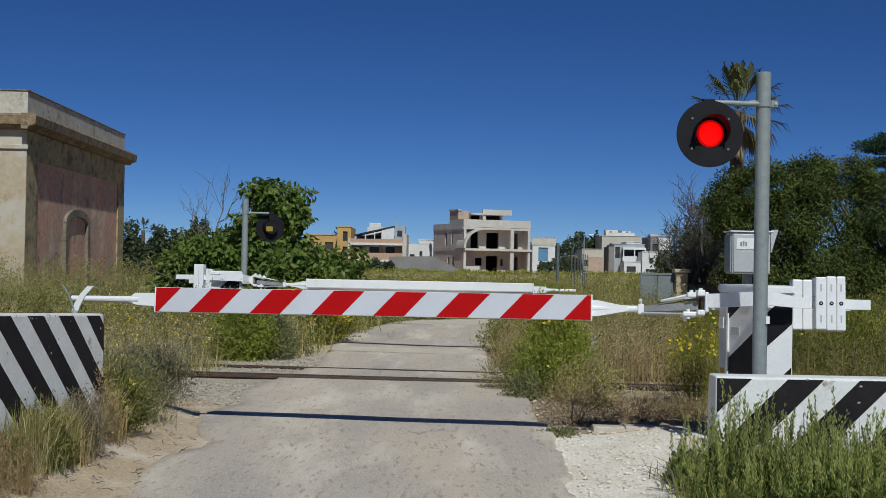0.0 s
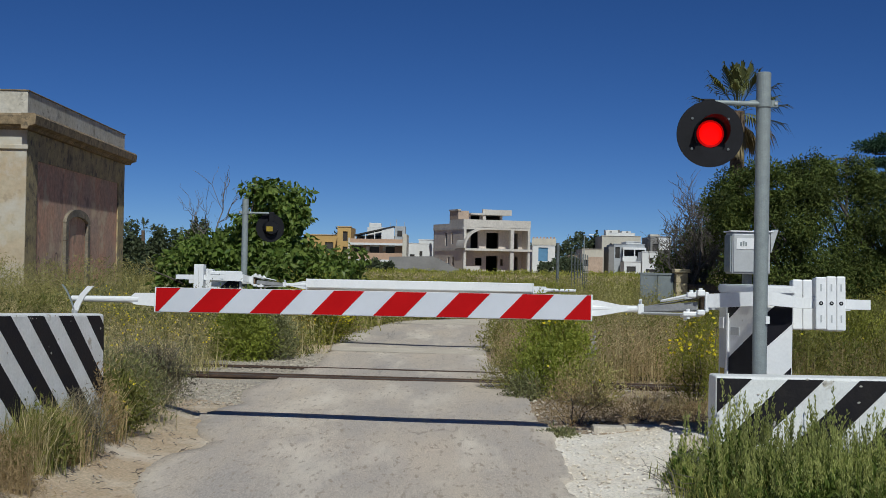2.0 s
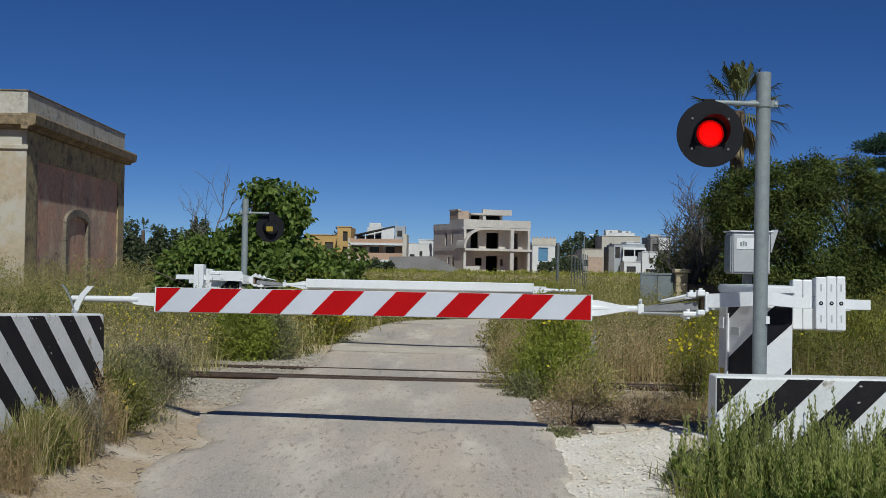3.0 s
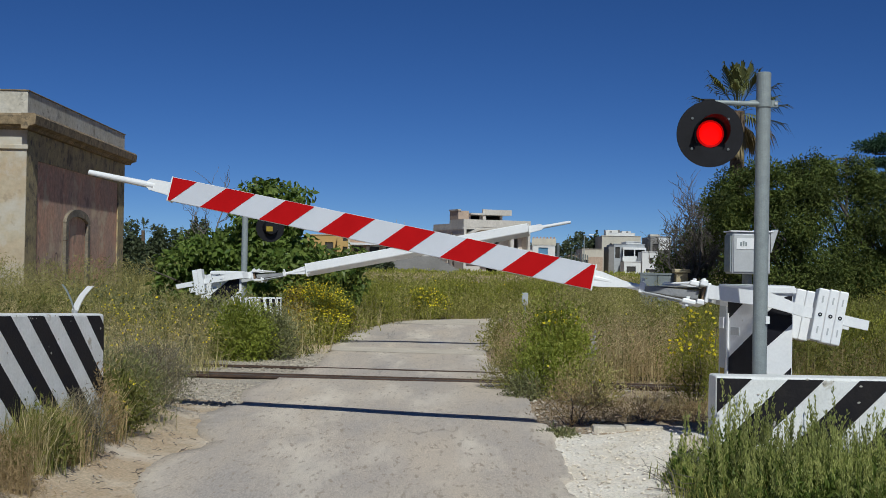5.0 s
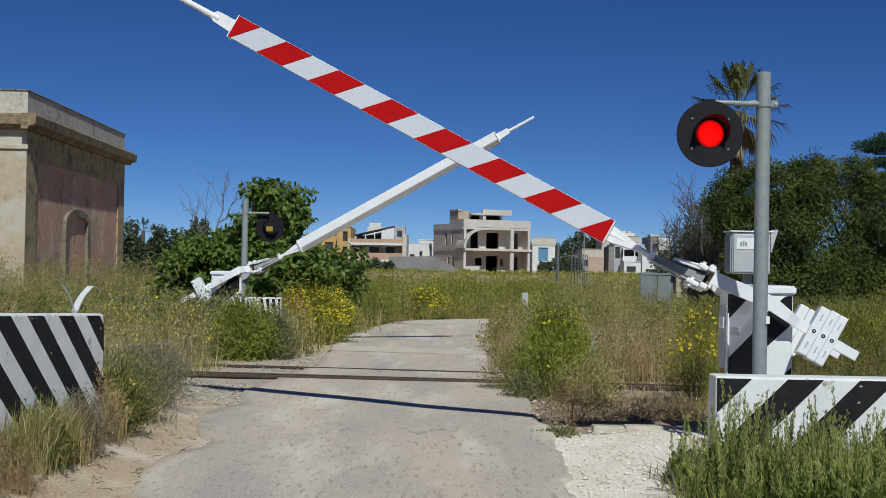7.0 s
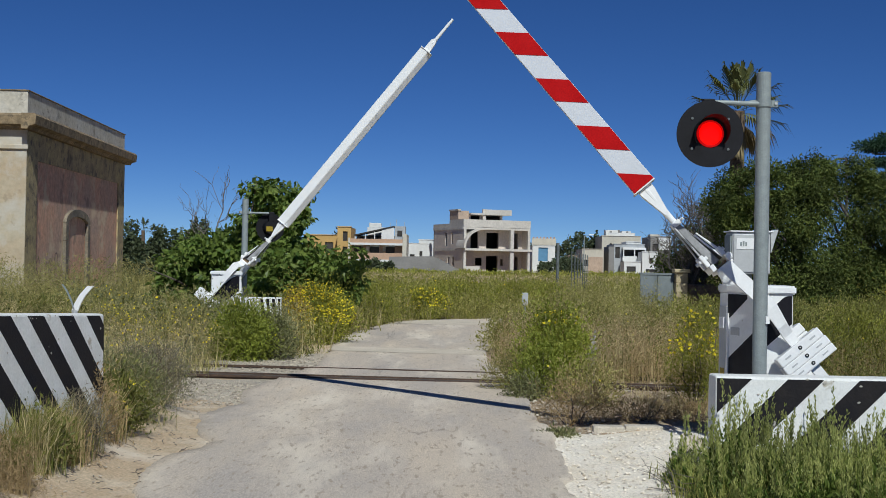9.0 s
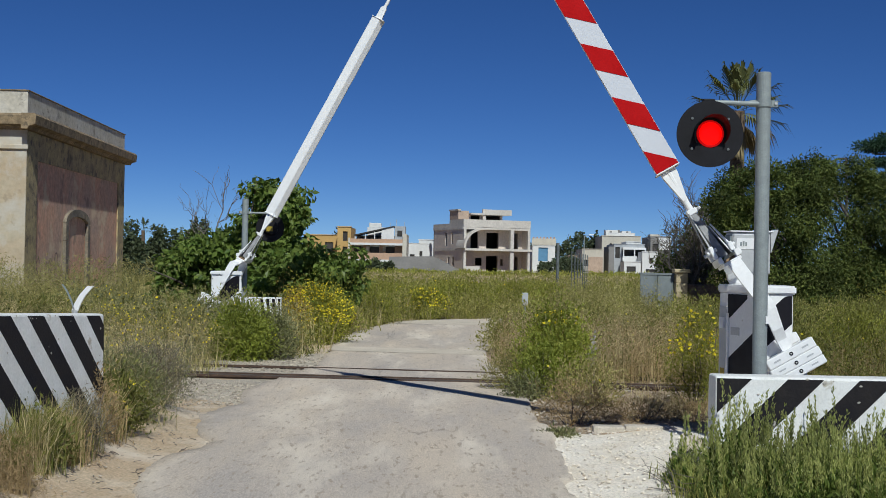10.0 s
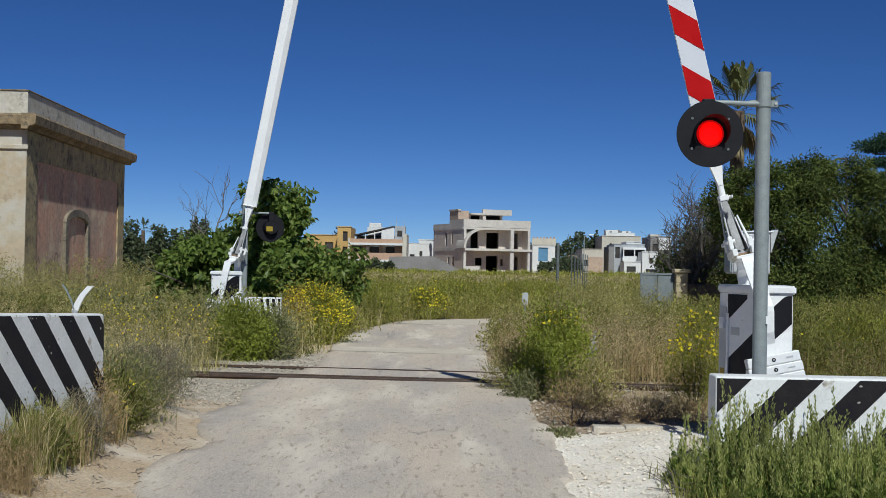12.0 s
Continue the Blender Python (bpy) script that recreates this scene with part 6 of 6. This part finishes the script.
def shrub(name, x, y, w, h, material, leaf, n, label, bloom=0, size=0.045, aspect=0.4, depth=None, blobs=None, group="", crest=0.0):
    t = thing(name, Matrix.Translation((x, y, gz1(x, y) - 0.03)), label, "shrub", group)
    d = depth or w * 0.8
    if blobs is None:
        blobs = [(0, 0, h * 0.45, w * 0.34, d * 0.34, h * 0.45), (-w * 0.26, 0, h * 0.36, w * 0.22, d * 0.26, h * 0.36), (w * 0.26, 0.05, h * 0.38, w * 0.23, d * 0.26, h * 0.38),
                 (w * 0.08, -d * 0.22, h * 0.3, w * 0.28, d * 0.22, h * 0.32), (-w * 0.1, 0, h * 0.72, w * 0.2, d * 0.2, h * 0.26), (w * 0.16, 0, h * 0.74, w * 0.16, d * 0.18, h * 0.24)]
    bm = bmesh.new()
    for i in range(12):
        b = blobs[i % len(blobs)]
        tip = Vector(b[:3]) + Vector(RNG.normal(size=3) * 0.5) * min(b[3:6])
        limb(bm, (RNG.normal() * 0.05, RNG.normal() * 0.05, -0.03), tip, 0.008, 0.003, 3, 0.12)
    part("woody_base", bm, DEAD_WOOD, t)
    pos, dr = blob_points(blobs, n, 0.5)
    pos = pos + (dr * np.array([[w, d, h]]) * 0.28 + np.array([[0, 0, 0.1 * h]])) * (RNG.random((n, 1)) ** 5)
    direction = dr * 0.5 + RNG.normal(size=(n, 3)) * 0.6 + np.array([[0, 0, 0.5]])
    v, f = leaf_arrays(pos, direction, leaf * RNG.uniform(0.6, 1.3, n), aspect, face=dr)
    raw_mesh("foliage", v, f, material, t)
    if bloom:
        p, dr = blob_points([(b[0], b[1], b[2] + 0.03, b[3], b[4], b[5]) for b in blobs], bloom * 6, 1.0)
        p = p[(dr[:, 2] > -0.1) & (dr[:, 1] < 0.5) & (p[:, 2] > crest * h)][:bloom]
        v, f = blossoms(p, size)
        tagged(raw_mesh("bloom", v, f, YELLOW, t), "small yellow flowers", kind="stuff")
    return t


shrub("green_shrub", -3.1, 19.3, 1.1, 0.96, BUSH_LEAF, 0.055, 8500, "leafy green roadside shrub", 6, 0.035)
shrub("grey_shrub", -2.62, 19.6, 0.75, 0.84, GREYGREEN, 0.045, 5600, "grey-green leafy shrub by the lane", 0)
shrub("grey_shrub", -3.2, 20.3, 0.7, 0.66, GREY_TWIG, 0.045, 2000, "grey withered shrub before a far concrete block", 2, 0.035)
shrub("grey_shrub", -3.75, 19.9, 1.0, 0.92, GREYGREEN, 0.045, 4600, "grey-green leafy shrub by the lane", 4, 0.035)
shrub("yellow_shrub", -2.3, 23.3, 1.45, 1.2, BROOM_LEAF, 0.05, 9000, "broom-like shrub covered in yellow flowers", 900, 0.036, crest=0.35)
shrub("rusty_shrub", -2.75, 22.9, 0.7, 1.1, RUSTY_LEAF, 0.04, 2600, "rusty seed heads among yellow flowers", 160, 0.036)
shrub("yellow_shrub", -0.45, 33.6, 1.5, 0.85, BROOM_LEAF, 0.07, 6500, "low shrub with yellow flowers in the field", 420, 0.05, crest=0.1)
for x, y, w, h in ((-1.75, 30.2, 1.3, 0.8), (-2.9, 29.0, 1.5, 0.95), (-1.5, 33.5, 1.6, 0.95), (0.8, 35.9, 1.7, 1.0), (2.2, 37.2, 1.8, 1.05), (3.4, 38.6, 1.8, 1.0), (-2.6, 36.0, 2.0, 1.0), (0.2, 40.0, 2.2, 1.0), (-3.9, 32.5, 1.8, 1.0), (5.0, 39.5, 1.7, 0.95), (-3.0, 24.4, 1.1, 0.5)):
    shrub("broom_shrub", x, y, w, h, BROOM_LEAF, 0.075, 6500, "soft yellow-green broom shrub at the bend of the lane", 14, 0.05, aspect=0.22, group="broom shrubs")
shrub("yellow_shrub", -5.1, 20.5, 1.5, 0.85, GREYGREEN, 0.06, 3200, "grey-green shrub with yellow daisies", 90, 0.04)
shrub("yellow_shrub", -3.75, 18.3, 1.1, 0.95, MIX_BLADE, 0.06, 2600, "hazy straw-green shrub with yellow daisies", 90, 0.03, aspect=0.2)
shrub("yellow_shrub", -4.5, 17.2, 1.2, 0.9, MIX_BLADE, 0.06, 2400, "hazy straw-green shrub with yellow daisies", 80, 0.03, aspect=0.2)
shrub("yellow_shrub", -6.6, 23.5, 1.6, 0.95, GREYGREEN, 0.06, 3000, "grey-green shrub with yellow daisies", 60, 0.04)
shrub("green_shrub", 1.42, 15.6, 1.0, 1.14, BRIGHT_LEAF, 0.052, 9500, "yellow-green flowering bush beside the lane", 60, 0.045, crest=0.78)
shrub("green_shrub", 1.22, 15.1, 0.8, 0.72, BUSH_LEAF, 0.045, 2600, "grey-green leafy weeds under a flowering bush", 2, 0.04)
shrub("grey_shrub", 0.85, 15.6, 0.7, 0.62, MIX_BLADE, 0.05, 3000, "pale straggling bush beside the lane", 4, 0.04, aspect=0.2)
shrub("grey_shrub", 1.7, 14.4, 0.9, 0.6, MIX_BLADE, 0.04, 3000, "grey-green leafy bush at the foot of a taller one", 3, 0.034)
shrub("grey_shrub", 0.98, 14.7, 0.5, 0.35, GREYGREEN, 0.04, 1500, "low grey-green weed at the lane's edge", 0)
shrub("withered_shrub", 1.38, 12.5, 0.85, 0.5, BROWN_BLADE, 0.05, 1900, "brown withered shrub at the lane's edge", 0, aspect=0.16)
shrub("withered_shrub", 2.0, 12.5, 0.8, 0.25, BROWN_BLADE, 0.05, 1300, "brown withered shrub at the lane's edge", 0, aspect=0.16)
shrub("withered_shrub", 2.55, 12.6, 0.8, 0.24, BROWN_BLADE, 0.05, 1300, "brown withered shrub beside the track", 0, aspect=0.16)
shrub("yellow_shrub", 2.93, 14.3, 0.72, 1.2, BROOM_LEAF, 0.045, 6500, "tall weed with yellow daisies", 105, 0.044, aspect=0.2, crest=0.55)
shrub("grey_shrub", -2.88, 12.2, 0.95, 0.6, GREY_TWIG, 0.035, 8500, "grey weed clump beside the sandy verge", 4, 0.045, aspect=0.2)
shrub("grey_shrub", -2.88, 11.2, 0.85, 0.58, GREYGREEN, 0.04, 6200, "grey-green weed clump with yellow daisies", 10, 0.05, aspect=0.25)
shrub("green_shrub", -2.78, 10.45, 0.65, 0.5, OLIVE_LEAF, 0.045, 3800, "leafy weed with yellow daisies", 9, 0.05)
shrub("grey_shrub", -2.72, 9.3, 0.5, 0.5, GREY_TWIG, 0.04, 2200, "grey withered weed before a striped block", 0, aspect=0.18)
shrub("brown_shrub", -2.76, 9.85, 0.5, 0.6, BROWN_BLADE, 0.04, 2600, "brown weed at the foot of a block", 0, aspect=0.2)
shrub("green_shrub", -2.78, 8.6, 0.45, 0.42, OLIVE_LEAF, 0.045, 1600, "leafy weed at the foot of a block", 0)
for x, y, w, h, mtl in ((4.9, 17.6, 1.4, 1.0, GREEN_BLADE), (6.0, 18.2, 1.5, 1.18, BROOM_LEAF), (6.9, 19.4, 1.6, 1.25, GREEN_BLADE), (5.4, 20.2, 1.5, 1.12, OLIVE_LEAF), (7.6, 20.6, 1.6, 1.3, BROOM_LEAF)):
    shrub("broom_shrub", x, y, w, h, mtl, 0.06, 6000, "soft yellow-green shrub beyond the barrier cabinet", 5, 0.04, aspect=0.22, group="broom shrubs")
shrub("low_weed", 1.12, 11.7, 0.36, 0.10, GREYGREEN, 0.04, 700, "small low weed on the gravel edge", 0)

# rough concrete edge where the pale apron ends
for i, (x, w) in enumerate(((1.46, 0.30), (1.765, 0.44), (2.21, 0.20))):
    bm = bmesh.new()
    box(bm, (x, 11.80 + 0.02 * (i % 2), -0.25), (x + w, 11.97, -0.026 + 0.008 * (i % 2)), 0.015)
    tagged(mesh_ob("kerb_stone", bm, KERB), "worn pale kerb stone at the apron's end", "kerb", "kerb stones")

# upright green weeds before the low block: each stalk dressed in short leaves
def spike_weeds():
    n = 820
    y = RNG.uniform(7.5, 9.3, n)
    x0 = 1.70 + 0.25 * np.clip((8.2 - y), 0, 1)
    x = x0 + RNG.random(n) ** 1.1 * 2.5
    base = np.stack([x, y, gz(x, y) - 0.03], 1)
    h = RNG.uniform(0.2, 0.5, n) * np.clip(0.6 + (x - x0) * 0.9, 0.6, 1.0)
    tall = RNG.random(n) < 0.24
    h[tall] += RNG.uniform(0.12, 0.3, tall.sum())
    per = 124
    k = np.repeat(np.arange(n), per)
    s = RNG.random(len(k))
    tilt = RNG.normal(0, 0.10, (n, 2))
    pos = base[k].copy()
    pos[:, 2] += s * h[k]
    # leafy below, a slim dense spike above
    r = np.where(s < 0.5, 0.055 * (1 - s), 0.012 * (1.3 - s))
    pos[:, :2] += tilt[k] * (s * h[k])[:, None] + RNG.normal(0, 1, (len(k), 2)) * r[:, None]
    d = RNG.normal(size=(len(k), 3)) * np.where(s < 0.55, 0.55, 0.28)[:, None] + np.array([[0, 0, 1.0]])
    size = np.where(s < 0.5, 0.048, 0.028) * RNG.uniform(0.7, 1.3, len(k))
    low = s < 0.5
    for name, pick, mtl, lab in (("spike_weeds", ~low, SPIKE_TIP, "pale green flowering spikes of upright weeds"), ("spike_weed_leaves", low, WEED_LEAF, "dense bright green leaves of upright weeds")):
        v, f = leaf_arrays(pos[pick], d[pick], size[pick], 0.32)
        tagged(raw_mesh(name, v, f, mtl), lab, "weeds", kind="stuff")
    sv, sf = blade_arrays(base, h * 0.98, 0.007, 0.03)
    tagged(raw_mesh("weed_stalks", sv, sf, WEED_LEAF), "thin green stalks of upright weeds", "weeds", kind="stuff")


spike_weeds()
grass("wild_grass", scatter(260, 7.6, 9.3, 1, 1.6, 4.0), 0.1, 0.4, 0.008, GREEN_BLADE, "green grass among upright weeds", 0.5, 8, 0.05)


# loose stones on the verges
def stones(name, n, x0, x1, y0, y1, s0, s1, label, material=STONE):
    ico = bmesh.new()
    bmesh.ops.create_icosphere(ico, subdivisions=1, radius=1.0)
    bv = np.array([v.co[:] for v in ico.verts])
    bf = np.array([[v.index for v in f.verts] for f in ico.faces])
    ico.free()
    x, y = RNG.uniform(x0, x1, n), RNG.uniform(y0, y1, n)
    s = s0 + (s1 - s0) * RNG.random(n) ** 3
    vs, fs = [], []
    for i in range(n):
        q = bv * (1 + RNG.normal(0, 0.16, bv.shape)) * s[i] * np.array([1.2, 1.0, 0.6])
        a = RNG.uniform(0, 6.28)
        c, d = math.cos(a), math.sin(a)
        q = np.stack([q[:, 0] * c - q[:, 1] * d, q[:, 0] * d + q[:, 1] * c, q[:, 2]], 1)
        vs.append(q + np.array([x[i], y[i], float(gz(x[i], y[i])) + 0.02 + s[i] * 0.1]))
        fs.append(bf + i * len(bv))
    tagged(raw_mesh(name, np.concatenate(vs), np.concatenate(fs), material), label, "stones", kind="stuff")


stones("loose_stones", 150, 1.05, 2.0, 8.0, 11.9, 0.004, 0.014, "loose pale limestone chips")
stones("loose_stones", 1500, 1.0, 2.25, 8.0, 11.85, 0.004, 0.016, "white crushed limestone chips", GRAVEL_PALE)
stones("loose_stones", 500, 1.0, 1.6, 11.8, 16.0, 0.004, 0.022, "dusty stones in brown dirt")
stones("loose_stones", 900, 1.5, 6.0, 15.2, 18.4, 0.006, 0.026, "dusty ballast stones along the rails")
stones("loose_stones", 1600, -3.4, -2.0, 13.2, 15.6, 0.004, 0.022, "pale ballast stones beside the rail")
stones("loose_stones", 260, -2.75, -2.35, 8.0, 13.2, 0.003, 0.012, "small stones on the sandy verge")
stones("loose_stones", 900, -3.2, -1.7, 17.4, 20.2, 0.005, 0.025, "pale ballast stones beyond the track")
for sx, sy, sr in ((2.12, 10.5, 0.11), (2.0, 10.15, 0.05)):
    bm = bmesh.new()
    bmesh.ops.create_icosphere(bm, subdivisions=3, radius=sr)
    for v in bm.verts:
        v.co *= 1 + 0.25 * noise.noise(v.co * 12 + Vector((sx * 9, sy, 0)))
        v.co.z *= 0.8
    st = mesh_ob("boulder", bm, STONE)
    st.location = (sx, sy, gz1(sx, sy) + sr * 0.35)
    tagged(st, "rough grey limestone lump by the block", "stone")


# dead stalks and twigs lying about
def twigs(name, n, x0, x1, y0, y1, length, label, fan=None):
    bm = bmesh.new()
    for i in range(n):
        x, y = RNG.uniform(x0, x1), RNG.uniform(y0, y1)
        a = RNG.uniform(0, 6.28) if fan is None else fan + RNG.normal() * 0.35
        l = length * RNG.uniform(0.4, 1.1)
        x2, y2 = x + l * math.cos(a), y + l * math.sin(a)
        rise = 0.012 if fan is None else RNG.uniform(0.05, 0.3)
        limb(bm, (x, y, gz1(x, y) + 0.012), (x2, y2, gz1(x2, y2) + 0.014 + rise), 0.0035, 0.0015, 3, 0.15)
    tagged(mesh_ob(name, bm, DEAD_WOOD), label, "twigs", kind="stuff")


twigs("dry_twigs", 46, -2.75, -2.1, 8.2, 11.2, 0.12, "short dead twigs on the sandy verge")
twigs("dry_stalks", 22, 1.75, 2.0, 8.2, 9.0, 0.42, "thin dead stalks leaning out of green weeds", 2.9)


# ---- what moves ----
NEAR = [(0.0, -0.2), (3.3, -0.2), (3.5, 0.2), (3.8, 1.9), (4.0, 3.3), (4.4, 6.2), (4.8, 9.2), (5.0, 10.8), (5.5, 14.7), (6.0, 18.9), (6.5, 23.3), (7.0, 28.2),
        (7.5, 33.4), (8.0, 38.7), (8.5, 44.0), (9.0, 49.2), (9.5, 54.5), (10.0, 59.7), (10.5, 64.6), (11.0, 69.2), (11.5, 73.4), (12.0, 77.4)]
FAR = [(0.0, 0), (3.3, 0), (3.5, 0.3), (3.8, 2.1), (4.0, 3.6), (4.4, 6.6), (4.8, 9.6), (5.0, 11.3), (5.5, 15.4), (6.0, 19.7), (6.5, 24.6), (7.0, 29.8),
       (7.5, 35.2), (8.0, 40.6), (8.5, 46.0), (9.0, 51.5), (9.5, 57.2), (10.0, 62.8), (10.5, 67.8), (11.0, 72.4), (11.5, 76.5), (12.0, 80.6)]


def motions():
    """Each boom turns on its pivot; the axles lie a little out of level."""
    for boom, rows, lean in ((near_boom, NEAR, -5.1), (far_boom, FAR, 4.0)):
        x, y, z = boom.location
        walk(boom, [(t, pose(x, y, z, lean, 0, 0) @ pose(0, 0, 0, 0, a, 0)) for t, a in rows])


motions()
